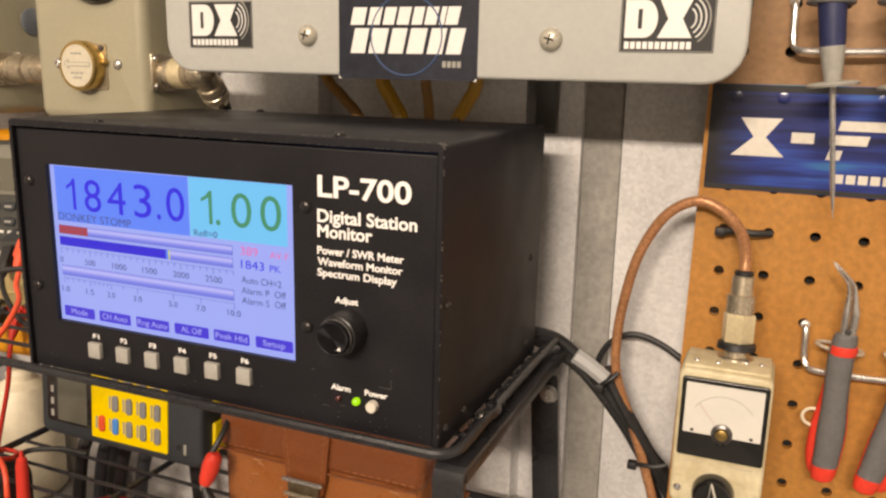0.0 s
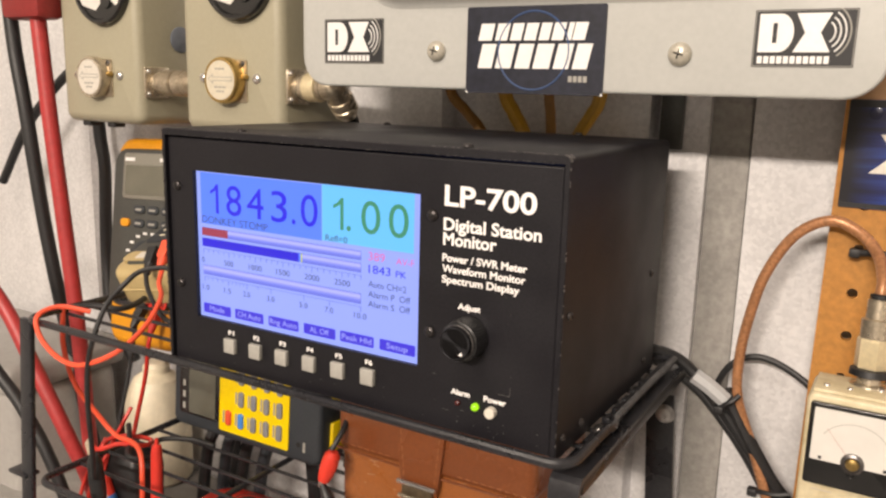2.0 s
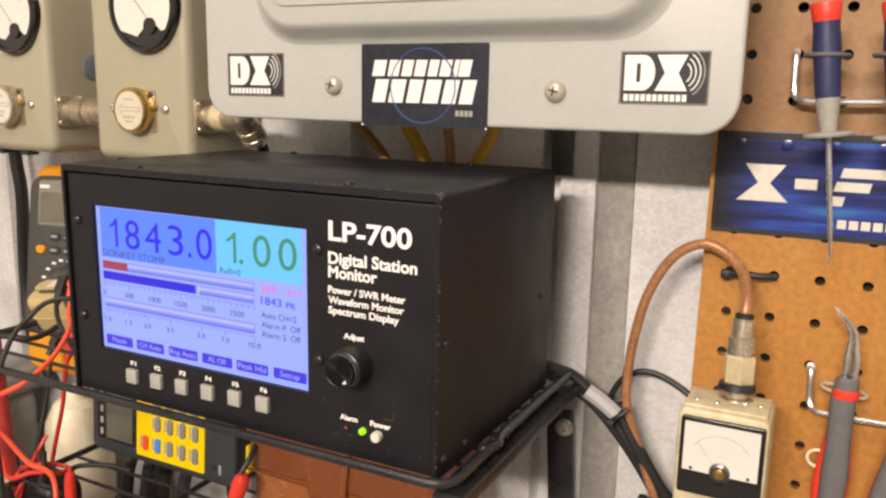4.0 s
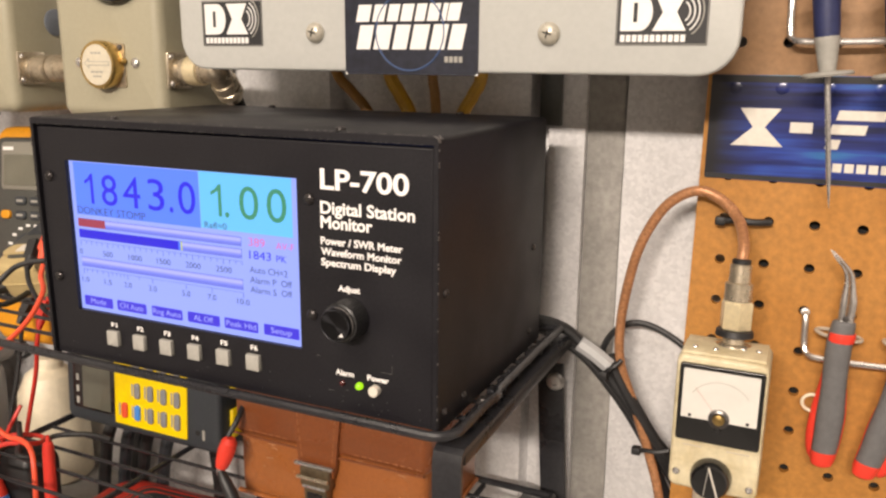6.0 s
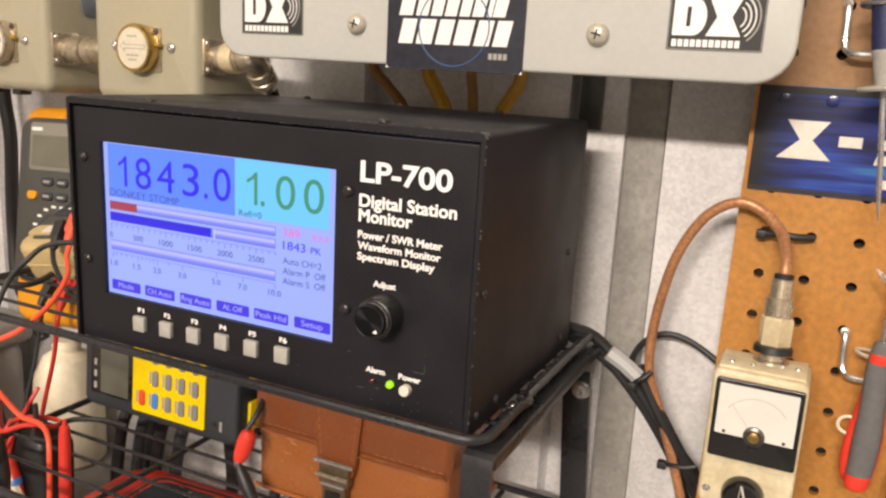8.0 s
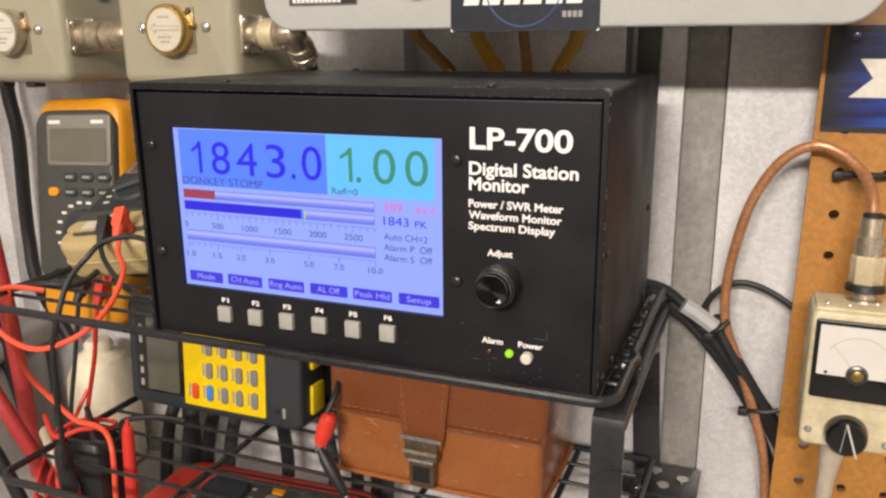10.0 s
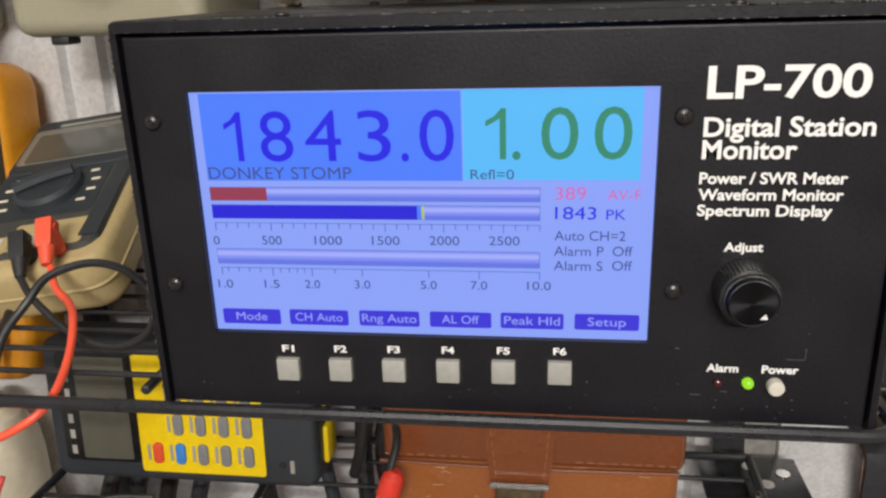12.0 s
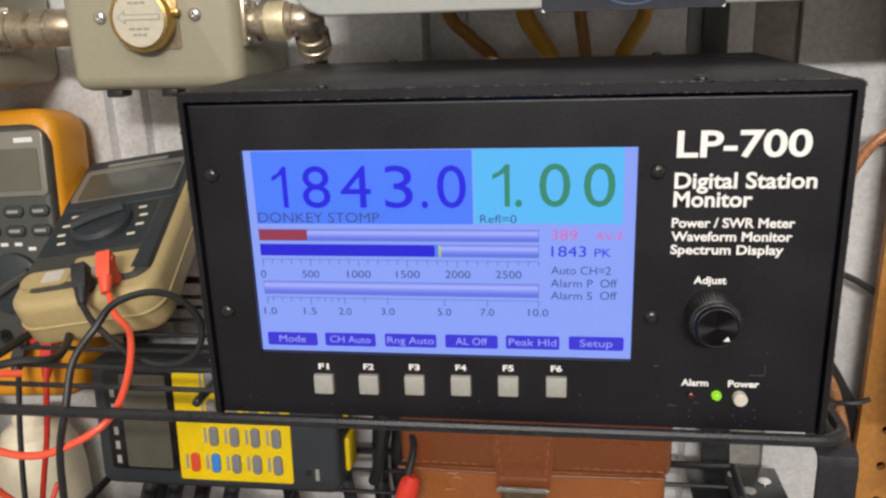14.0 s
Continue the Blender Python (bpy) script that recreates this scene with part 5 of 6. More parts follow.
# ---- leather case on the middle shelf ----
def leather_case():
    t = thing("leather_case", pose(0.111, 0.086, 1.0585), "worn brown leather case with buckled flap on middle shelf", "case")
    body = part("body", box(-0.069, 0.0755, 0.0, 0.0865, 0.0, 0.106, 0.005, 3), M_LEATHER, t)
    # lid, piping and flap carry the shelf's shade in their colour
    lid = part("lid", box(-0.0715, 0.0780, -0.0022, 0.0880, 0.045, 0.112, 0.006, 3), M_SHADELEATHER, t)
    part("piping", tube([(-0.0725, -0.0024, 0.0465), (0.0, -0.0026, 0.0455), (0.0750, -0.0024, 0.0465)], 0.0010, 8, 6), M_SHADELEATHER, lid)
    random.seed(9)
    for z in (0.0505,):
        for k in range(26):
            x = -0.070 + k * 0.0056
            if -0.026 < x < 0.022:
                continue
            part("stitch", rod((x, -0.0023, z), (x + 0.0034, -0.0023, z + random.uniform(-0.0002, 0.0002)), 0.00034, 6), M_STITCH, lid)
    for k in range(24):
        x = -0.066 + k * 0.0056
        part("stitch", rod((x, -0.0003, 0.0050), (x + 0.0034, -0.0003, 0.0050), 0.00034, 6), M_STITCH, body)
    flap = part("flap", poly([(-0.024, 0.108), (-0.0165, 0.040), (-0.0145, 0.031), (0.0105, 0.031), (0.0125, 0.040), (0.020, 0.108)], -0.0050, -0.0018), M_SHADELEATHER, t, "tapered leather flap")
    for s in (-1, 1):
        for k in range(11):
            z = 0.042 + k * 0.0056
            x = -0.002 + s * (0.0115 + (z - 0.04) * 0.098)
            part("stitch", rod((x, -0.0050, z), (x + s * 0.0003, -0.0050, z + 0.0034), 0.00032, 6), M_STITCH, flap)
    for x in (-0.0155, 0.012):
        part("rivet", lathe([(0.0040, 0), (0.0036, 0.001), (0, 0.0013)], (x, -0.0050, 0.096), (0, -1, 0), 16), M_BRASS, flap)
    b = part("buckle", slab(-0.0135, 0.0095, 0.0235, 0.0390, -0.0085, -0.0020, 0.002, 0.001), M_BRONZE, flap, "dark bronze clasp with bright bars")
    part("clasp_bar", rod((-0.0165, -0.0088, 0.0395), (0.0125, -0.0088, 0.0395), 0.0016), M_STEEL, b)
    part("clasp_bar", rod((-0.0140, -0.0110, 0.0310), (0.0100, -0.0110, 0.0310), 0.0014), M_NICKEL, b)
    part("clasp_catch", slab(-0.0105, 0.0068, 0.005, 0.0240, -0.0085, -0.0005, 0.002, 0.001), M_BRONZE, b)
    part("catch_window", slab(-0.0075, 0.0040, 0.009, 0.0200, -0.0090, -0.0080, 0.001), M_BSCREW, b, "dark catch window")
    part("clasp_lip", rod((-0.0108, -0.0092, 0.0240), (0.0070, -0.0092, 0.0240), 0.0012), M_STEEL, b)
    part("bottom_piping", tube([(-0.0705, -0.0006, 0.0022), (0.0, -0.0010, 0.0018), (0.0750, -0.0006, 0.0022)], 0.0017, 8, 6), M_LEATHER, body)
    part("bottom_piping", tube([(0.0760, 0.0000, 0.0022), (0.0764, 0.042, 0.0018), (0.0760, 0.0845, 0.0022)], 0.0017, 8, 6), M_LEATHER, body)
    random.seed(21)
    marks = bmesh.new()
    for k in range(22):
        x, z = random.uniform(-0.066, 0.068), random.choice([random.gauss(0.043, 0.0012), random.uniform(0.008, 0.042)])
        if -0.020 < x < 0.016:
            continue
        w = random.uniform(0.001, 0.006)
        tube([(x, -0.0001, z), (x + w * 0.5, -0.0001, z + random.uniform(-0.0006, 0.0006)), (x + w, -0.0001, z + random.uniform(-0.001, 0.001))], 0.00022, 5, 2, marks)
    tagged(part("scuff", marks, M_SCUFF, body, "pale scuff marks in the leather"), kind="stuff")
    return t


leather_case()


def alligator_clip():
    t = thing("alligator_clip", pose(0.0465, 0.068, 1.1095), "red-booted alligator clip with a black mate, hanging at the case", "clip")
    part("red_boot", lathe([(0.0030, 0), (0.0054, 0.003), (0.0060, 0.010), (0.0052, 0.018), (0.0040, 0.023)], (0.003, 0, 0), (-0.32, -0.12, -1), 16), M_REDGRIP, t)
    part("jaw", lathe([(0.0034, 0.0225), (0.0028, 0.027), (0.0014, 0.029)], (0.003, 0, 0), (-0.32, -0.12, -1), 10), M_STEEL, t)
    part("black_boot", lathe([(0.0022, 0), (0.0040, 0.008), (0.0046, 0.018), (0.0028, 0.032), (0.0016, 0.036)], (-0.004, -0.004, -0.024), (0.55, -0.1, -0.8), 14), M_RUBBER, t)
    part("tip", lathe([(0.0018, 0), (0.0014, 0.006), (0, 0.007)], (0.0160, -0.0076, -0.0530), (0.55, -0.1, -0.8), 10), M_STEEL, t)
    part("lead_wire", tube([(0, 0, -0.001), (0.002, 0.012, 0.012), (-0.006, 0.03, 0.02), (-0.02, 0.05, 0.02)], 0.002), M_RUBBER, t)
    return t


alligator_clip()


# ---- red multimeter on the lowest shelf ----
def red_multimeter():
    t = thing("multimeter", pose(-0.049, 0.114, 0.9575, 0, 0, 3) @ pose(0, 0, 0, -90, 0, 0), "red and dark grey digital multimeter lying flat on the lowest shelf", "multimeter")
    part("shell", slab(-0.096, 0.102, -0.049, 0.049, -0.039, 0.0, 0.030, 0.014), M_REDGRIP, t)
    face = part("face_plate", slab(-0.062, 0.094, -0.036, 0.036, -0.0400, -0.034, 0.014, 0.001), M_DGREY, t)
    for i in (0.0, 0.006):
        part("red_trim", stack([(outline(-0.059 + i, 0.090 - i, -0.033 + i, 0.033 - i, 0.012), -0.0404), (outline(-0.057 + i, 0.088 - i, -0.031 + i, 0.031 - i, 0.010), -0.0404)], close=False), M_REDGRIP, face, smooth=False)
    part("dial", lathe([(0.019, 0), (0.018, 0.005), (0, 0.006)], (-0.028, -0.0400, 0.0), (0, -1, 0), 28), M_SLATE, face, "round selector dial")
    for k in range(12):
        a = radians(k * 30)
        part("range_mark", box(-0.028 + 0.0235 * math.cos(a) - 0.0018, -0.028 + 0.0235 * math.cos(a) + 0.0018, -0.0404, -0.0395, 0.0235 * math.sin(a) - 0.0012, 0.0235 * math.sin(a) + 0.0012), M_GREYINK, face, smooth=False)
    for i in range(3):
        part("key", slab(0.008, 0.018, -0.022 + i * 0.016, -0.010 + i * 0.016, -0.0420, -0.038, 0.002), M_AMBERPLASTIC if i == 2 else M_GREYKEY, face)
    part("lcd", slab(0.030, 0.078, -0.024, 0.024, -0.0406, -0.038, 0.003), M_LCD_DARK, face)
    return t


red_multimeter()


# ---- ivory panel meter hanging on the pegboard ----
def ivory_meter():
    t = thing("panel_meter", pose(0.3525, 0.109, 1.1225), "worn ivory panel meter with black-framed dial hung on pegboard", "meter")
    w, h, d = 0.0238, 0.0792, 0.036
    case = part("case", slab(-w, w, 0, h, 0, d, 0.0045, 0.0022), M_IVORY, t)
    part("top_plate", box(-w + 0.002, w - 0.002, 0.004, d - 0.003, h - 0.001, h + 0.0012, 0.0006), M_IVORY, case)
    for x in (-0.016, -0.005, 0.009, 0.017):
        screw(case, (x, 0.012 if x < 0 else 0.018, h + 0.001), (0, 0, 1), 0.0016, 0.0012, M_STEEL)
    frame_ = part("meter_frame", slab(-0.0215, 0.0225, 0.0305, 0.0752, -0.0028, 0.001, 0.0015, 0.0006), M_GLASSBLK, case, "black moulded meter frame")
    card = part("dial_card", slab(-0.0192, 0.0202, 0.0445, 0.0728, -0.0034, -0.002, 0.0006), M_DIAL, frame_, "white meter dial")
    part("pivot", lathe([(0.0056, 0), (0.0054, 0.0011), (0.0041, 0.0018), (0.0039, 0.0011), (0, 0.0011)], (0.0008, -0.0034, 0.0462), (0, -1, 0), 24), M_SCREW, frame_)
    part("pivot_screw", lathe([(0.0034, 0), (0.0030, 0.0012), (0.0012, 0.0018), (0, 0.0018)], (0.0008, -0.0044, 0.0462), (0, -1, 0), 14), M_BRASS, frame_)
    part("needle", tube([(0.0008, -0.0037, 0.0462), (-0.0125, -0.0037, 0.0625)], 0.00011, 5, 1, smooth=False), M_NEEDLE, card)
    part("scale_line", tube([Vector((0.0008 + 0.0175 * math.cos(radians(a)), -0.0035, 0.0497 + 0.0175 * math.sin(radians(a)))) for a in range(35, 150, 8)], 0.00016, 5, 2), M_GREYINK, card)
    for x in (-0.0145, 0.0155):
        part("stop", lathe([(0.0010, 0), (0, 0.0008)], (x, -0.0034, 0.0460), (0, -1, 0), 8), M_INK, card)
    part("adjust_screw", lathe([(0.0020, 0), (0.0018, 0.0008), (0.0006, 0.001), (0, 0.0006)], (0.0008, -0.0028, 0.0388), (0, -1, 0), 14), M_GLASSBLK, frame_)
    knob = part("knob", lathe([(0.0112, 0), (0.0112, 0.002), (0.0102, 0.0075), (0.0090, 0.0090), (0, 0.0092)], (-0.0006, -0.001, 0.0105), (0, -1, 0), 28), M_GLASSBLK, case, "black pointer knob")
    part("pointer_bar", tube([(-0.0014, -0.0104, 0.0200), (0.0048, -0.0104, 0.0010)], 0.0006, 6, 1, smooth=False), M_GOLDLABEL, knob)
    part("pointer_bar", tube([(-0.0014, -0.0100, 0.0200), (-0.0032, -0.0100, 0.0030)], 0.0003, 6, 1, smooth=False), M_GREYINK, knob)
    for x, z in ((-0.0195, 0.0095), (0.0195, 0.0065)):
        screw(case, (x, 0, z), (0, -1, 0), 0.0022, 0.0016, M_STEEL)
    for x, a in ((-0.012, 0.005), (0.012, 0.006)):
        part("print_bar", box(x - a, x + a, -0.00008, 0.001, 0.0262, 0.0270), M_CLEAR, case, smooth=False)
    part("hanger", box(-0.010, 0.010, d - 0.001, PEG_Y - 0.109 + 0.0005, 0.030, 0.058, 0.001), M_IVORY, case)
    part("lower_plug", lathe([(0.0065, 0), (0.0070, 0.002), (0.0062, 0.012), (0.0048, 0.026), (0.0040, 0.05)], (-0.004, 0.014, 0.0005), (-0.06, 0, -1), 18), M_CLEAR, case, "cloudy sleeve below")
    # coaxial plug on top
    part("socket_collar", lathe([(0.0100, 0), (0.0098, 0.0012), (0.0062, 0.0020), (0.0058, 0.0065)], (0.0028, 0.026, h), (0, 0.1, 1), 24), M_NICKEL, case)
    part("black_washer", lathe([(0.0076, 0), (0.0104, 0.0006), (0.0100, 0.0040), (0.0086, 0.0048)], (0.0028, 0.0268, h + 0.0052), (0, 0.1, 1), 24), M_RUBBER, case)
    part("plug_nut", lathe([(0.0084, 0), (0.0088, 0.0006), (0.0088, 0.0150), (0.0080, 0.0160)], (0.0028, 0.0275, h + 0.0098), (0, 0.1, 1), 6), M_GOLDNUT, case, "hexagonal pale brass plug nut")
    part("plug_barrel", lathe([(0.0074, 0), (0.0076, 0.0100), (0.0060, 0.0108), (0.0058, 0.0205), (0.0050, 0.0210)], (0.0028, 0.0292, h + 0.0256), (0, 0.12, 1), 24), M_NICKEL, case, "tarnished plug barrel")
    part("shrink_collar", lathe([(0.0050, 0), (0.0052, 0.0022), (0.0042, 0.0028)], (0.0028, 0.0317, h + 0.0464), (0, 0.12, 1), 20), M_RUBBER, case)
    return t


ivory_meter()

lead("coaxial_cable", [(0.3553, 0.1425, 1.2490), (0.3550, 0.1490, 1.2580), (0.3500, 0.164, 1.2690), (0.3385, 0.173, 1.2785), (0.3235, 0.176, 1.2822), (0.3060, 0.178, 1.2710), (0.2920, 0.180, 1.2450), (0.2845, 0.182, 1.2130), (0.2815, 0.184, 1.1850), (0.2835, 0.184, 1.1610), (0.2955, 0.184, 1.1300), (0.3075, 0.184, 1.0960), (0.3140, 0.187, 1.0700), (0.3185, 0.195, 1.0300), (0.3240, 0.201, 0.9600)], 0.0032, M_COPPER, "copper-brown braided coaxial cable looping from the ivory meter", "cables by the pegboard", 14)
for pts, r, lab in (
        ([(0.200, 0.165, 1.194), (0.222, 0.174, 1.188), (0.245, 0.184, 1.180), (0.268, 0.188, 1.157), (0.288, 0.190, 1.132), (0.306, 0.191, 1.106), (0.317, 0.198, 1.085), (0.330, 0.203, 1.05), (0.336, 0.203, 0.96)], 0.0038, "black cable running down the wall"),
        ([(0.200, 0.170, 1.186), (0.224, 0.184, 1.178), (0.252, 0.194, 1.161), (0.275, 0.196, 1.138), (0.295, 0.196, 1.112), (0.309, 0.198, 1.085), (0.324, 0.204, 1.04), (0.330, 0.204, 0.96)], 0.0030, "black cable running down the wall"),
        ([(0.264, 0.200, 1.146), (0.268, 0.199, 1.166), (0.276, 0.198, 1.180), (0.288, 0.199, 1.1865), (0.302, 0.199, 1.185), (0.320, 0.198, 1.176), (0.340, 0.196, 1.160)], 0.0022, "thin black wire curving behind the pegboard"),
        ([(0.275, 0.184, 1.166), (0.290, 0.184, 1.140), (0.307, 0.187, 1.112), (0.319, 0.198, 1.090), (0.332, 0.203, 1.05), (0.340, 0.203, 0.96)], 0.0042, "thick black cable tied to the coaxial cable")):
    lead("cable", pts, r, M_RUBBER, lab, "cables by the pegboard")
tagged(part("cable_label", tube([(0.2560, 0.1790, 1.1735), (0.2660, 0.1800, 1.1675), (0.2765, 0.1805, 1.1600)], 0.0054, 8, 4), M_TAG), "grey heat-shrink label sleeve round the black cables", "label")


def cable_tie(a, b, r, lab):
    t = thing("cable_tie", Matrix.Translation(a), lab, "cable tie", "cable ties")
    v = Vector(b) - Vector(a)
    part("strap", tube([(0, 0, 0), v * 0.33 + Vector((0, -0.003, 0.001)), v * 0.66 + Vector((0, -0.003, 0)), v], r, 8, 4), M_RUBBER, t)
    part("head", box(-0.003, 0.003, -0.0035, 0.0025, -0.0026, 0.0026, 0.001), M_RUBBER, t)
    return t


cable_tie((0.3385, 0.181, 1.2645), (0.3670, 0.183, 1.2655), 0.0022, "black cable tie holding the coaxial cable to the pegboard")
cable_tie((0.2735, 0.178, 1.1545), (0.2850, 0.178, 1.1665), 0.0016, "black cable tie round the cable bundle")
cable_tie((0.2985, 0.178, 1.1050), (0.3200, 0.174, 1.1110), 0.0016, "black cable tie round the cable bundle with a loose tail")


# ---- tools on the pegboard ----
def peg_hook(x, z, length, drop, out, label, y_out=0.026):
    t = thing("peg_hook", pose(x, PEG_Y, z), label, "hook", "pegboard hooks")
    pts = [(0, 0.004, 0), (0, -0.004, 0), (0.0005, -0.007, -0.004), (0.001, -0.008, -drop + 0.006), (0.003, -0.010, -drop), (0.010, -0.013, -drop - 0.0015), (length * 0.5, -0.013, -drop - 0.0015), (length, -0.013, -drop)]
    part("wire", tube(pts, 0.0019, 10, 5), M_STEEL, t)
    part("tip", lathe([(0.0024, 0), (0.0026, 0.0012), (0, 0.0022)], (0, -0.004, 0.0), (0, -1, 0.4), 10), M_STEEL, t)
    return t


peg_hook(0.3910, 1.2130, 0.085, 0.023, 0, "bent steel peg hook carrying pliers")
peg_hook(0.3656, 1.3960, 0.075, 0.025, 0, "bent steel peg hook carrying a scriber")


def scriber(x):
    t = thing("scriber", pose(x, 0.1480, 1.3515), "navy-handled scriber with red cap hanging on the pegboard", "scriber", "scribers on the pegboard")
    up = (-0.115, 0, 1)
    part("grip", lathe([(0.0054, 0.014), (0.0064, 0.023), (0.0066, 0.034), (0.0072, 0.046), (0.0066, 0.055), (0.0068, 0.0590)], (0, 0, 0), up, 14), M_BLUEGRIP, t)
    part("cap", lathe([(0.0068, 0.0590), (0.0070, 0.0610), (0.0078, 0.0672), (0.0074, 0.0686), (0, 0.0690)], (0, 0, 0), up, 18), M_REDGRIP, t, "red end cap")
    part("ferrule", lathe([(0.0040, 0), (0.0044, 0.004), (0.0053, 0.011), (0.0062, 0.0195), (0.0055, 0.0205)], (0, 0, 0), up, 18), M_PALEGRIP, t, "pale grey collar")
    part("guard", lathe([(0.0122, -0.0005), (0.0128, 0.0006), (0.0118, 0.0018), (0.004, 0.0024)], (0, 0, 0), up, 28), M_PALEGRIP, t, "pale grey round guard")
    part("blade", lathe([(0.0015, 0), (0.0014, -0.050), (0.0008, -0.062), (0.0001, -0.070)], (0, 0, 0), up, 10), M_STEEL, t, "pointed steel blade")
    part("hook_ring", tube([Vector((-0.0050 + 0.0108 * math.cos(a), 0.008 + 0.0150 * math.sin(a), 0.0418)) for a in np.linspace(0, 2 * math.pi, 25)], 0.0012, 8, 1, smooth=False), M_GREYGRIP, t)
    return t


scriber(0.3878)
scriber(0.4208)


def loft(rows, flat=0.7, seg=16):
    """Rounded bar through rows of (x, y, z, half width): level ellipses, closed at both ends."""
    b = bmesh.new()
    rings = [[b.verts.new((x + r * math.cos(2 * math.pi * i / seg), y + flat * r * math.sin(2 * math.pi * i / seg), z)) for i in range(seg)] for x, y, z, r in rows]
    for p, q in zip(rings, rings[1:]):
        for i in range(seg):
            j = (i + 1) % seg
            b.faces.new((p[i], p[j], q[j], q[i]))
    b.faces.new(rings[0]), b.faces.new(rings[-1])
    return b


def swell(rows, steps=4):
    """Smooth the rows of a loft."""
    line = spline([(x, y, z) for x, y, z, r in rows], steps)
    size = spline([(r, 0, 0) for x, y, z, r in rows], steps)
    return [(*p, v.x) for p, v in zip(line, size)]


def pliers(m, label, side=1, loop=True):
    t = thing("pliers", m, label, "pliers", "pliers on the pegboard")
    grip = part("handle", loft(swell([(0.0002, 0, 0.0012, 0.0050), (0.0, 0, -0.0010, 0.0062), (-0.0010, 0, -0.0140, 0.0068), (-0.0012, 0, -0.0280, 0.0066), (-0.0010, 0, -0.0420, 0.0067), (-0.0010, 0, -0.0560, 0.0074), (-0.0014, 0, -0.0700, 0.0070), (-0.0020, 0, -0.0790, 0.0067)])), M_GREYGRIP, t, "grey padded handle")
    part("red_end", loft([(-0.0020, 0, -0.0788, 0.0069), (-0.0023, 0, -0.0840, 0.0066), (-0.0026, 0, -0.0872, 0.0056), (-0.0027, 0, -0.0885, 0.0036)]), M_REDGRIP, grip, "red handle end")
    part("red_edge", loft(swell([(-0.0004, 0.0026, -0.0400, 0.0064), (-0.0006, 0.0026, -0.0560, 0.0078), (-0.0010, 0.0026, -0.0700, 0.0075), (-0.0020, 0.0026, -0.0840, 0.0068)]), 0.5), M_REDGRIP, grip, "red underside of the grip")
    back = [(-0.0016, -0.0200, 0.0045), (-0.0036, -0.0400, 0.0050), (-0.0062, -0.0560, 0.0050), (-0.0074, -0.0740, 0.0050), (-0.0064, -0.0850, 0.0042), (-0.0058, -0.0880, 0.0026)]
    rear = part("handle", loft(swell([(x * side, 0.0078, z, r) for x, z, r in back])), M_REDGRIP, t, "red rear handle")
    part("red_collar", loft([(0.0, 0, -0.0058, 0.0069), (0.0, 0, -0.0074, 0.0071), (-0.0003, 0, -0.0102, 0.0071), (-0.0004, 0, -0.0112, 0.0068)], 0.75), M_REDGRIP, grip, "red collar")
    for half in (-1, 1):
        rows = [(0.0002, -0.006, 0.0035), (0.0008, 0.004, 0.0036), (0.0010, 0.0125, 0.0038), (0.0008, 0.0165, 0.0033), (0.0004, 0.0240, 0.0024), (-0.0012, 0.0300, 0.0022), (-0.0062, 0.0360, 0.0018), (-0.0104, 0.0408, 0.0007)]
        part("jaw", loft(swell([(x + half * r * 0.6, -0.0005 * half, z, r * 0.58) for x, z, r in rows]), 1.2, 10), M_STEEL, t, "bent steel needle jaw")
    part("pivot", lathe([(0.0018, 0), (0.0016, 0.0006), (0, 0.0008)], (0.0006, -0.0026, 0.0030), (0, -1, 0), 12), M_SCREW, t)
    part("hanging_ring", tube([Vector((-0.0010 + 0.0122 * math.cos(a), 0.0150 + 0.0080 * math.sin(a), -0.0120 - 0.0015 * math.cos(a))) for a in np.linspace(0, 2 * math.pi, 25)], 0.0011, 8, 1, smooth=False), M_CLEAR, t, "pale wire ring of the hook")
    if loop:
        part("spring_ring", tube([Vector((-0.0105 + 0.0058 * math.cos(a), 0.008, -0.0535 + 0.0052 * math.sin(a))) for a in np.linspace(0.8, 5.4, 16)], 0.0010, 6, 1, smooth=False), M_CREAM, rear, "cream plastic loop")
    return t


pliers(pose(0.4108, 0.1600, 1.2160), "bent-nose pliers with grey and red grips hanging on the pegboard")
pliers(pose(0.4478, 0.1600, 1.2120, 0, 10, 0), "second pliers with grey and red grips leaning on the pegboard", -1, False)


# ---- heavy cables, bottle, bin and clutter by the rack's end ----
lead("power_cable", [(-0.348, 0.13, 1.56), (-0.338, 0.13, 1.42), (-0.330, 0.13, 1.32), (-0.320, 0.13, 1.225), (-0.310, 0.13, 1.13), (-0.303, 0.13, 1.01), (-0.296, 0.13, 0.85), (-0.29, 0.13, 0.6)], 0.0072, M_DEEPRED, "thick dark red power cable hanging by the wall", "heavy cables", 14)
lead("power_cable", [(-0.384, 0.13, 1.56), (-0.378, 0.13, 1.40), (-0.366, 0.13, 1.32), (-0.357, 0.135, 1.21), (-0.345, 0.14, 1.12), (-0.332, 0.15, 1.01), (-0.31, 0.16, 0.85), (-0.30, 0.16, 0.6)], 0.0066, M_RUBBER, "thick black power cable hanging by the wall", "heavy cables", 14)
tagged(part("cable_lug", box(-0.372, -0.316, 0.116, 0.144, 1.402, 1.46, 0.006), M_LUG), "red insulating boot over the cable ends", "boot")
lead("power_cable", [(-0.36, 0.03, 1.235), (-0.325, 0.05, 1.185), (-0.295, 0.055, 1.152), (-0.262, 0.055, 1.108), (-0.232, 0.06, 1.055), (-0.215, 0.07, 1.00), (-0.20, 0.08, 0.9)], 0.0062, M_DEEPRED, "dark red cable slanting down beside the rack post", "heavy cables", 12)
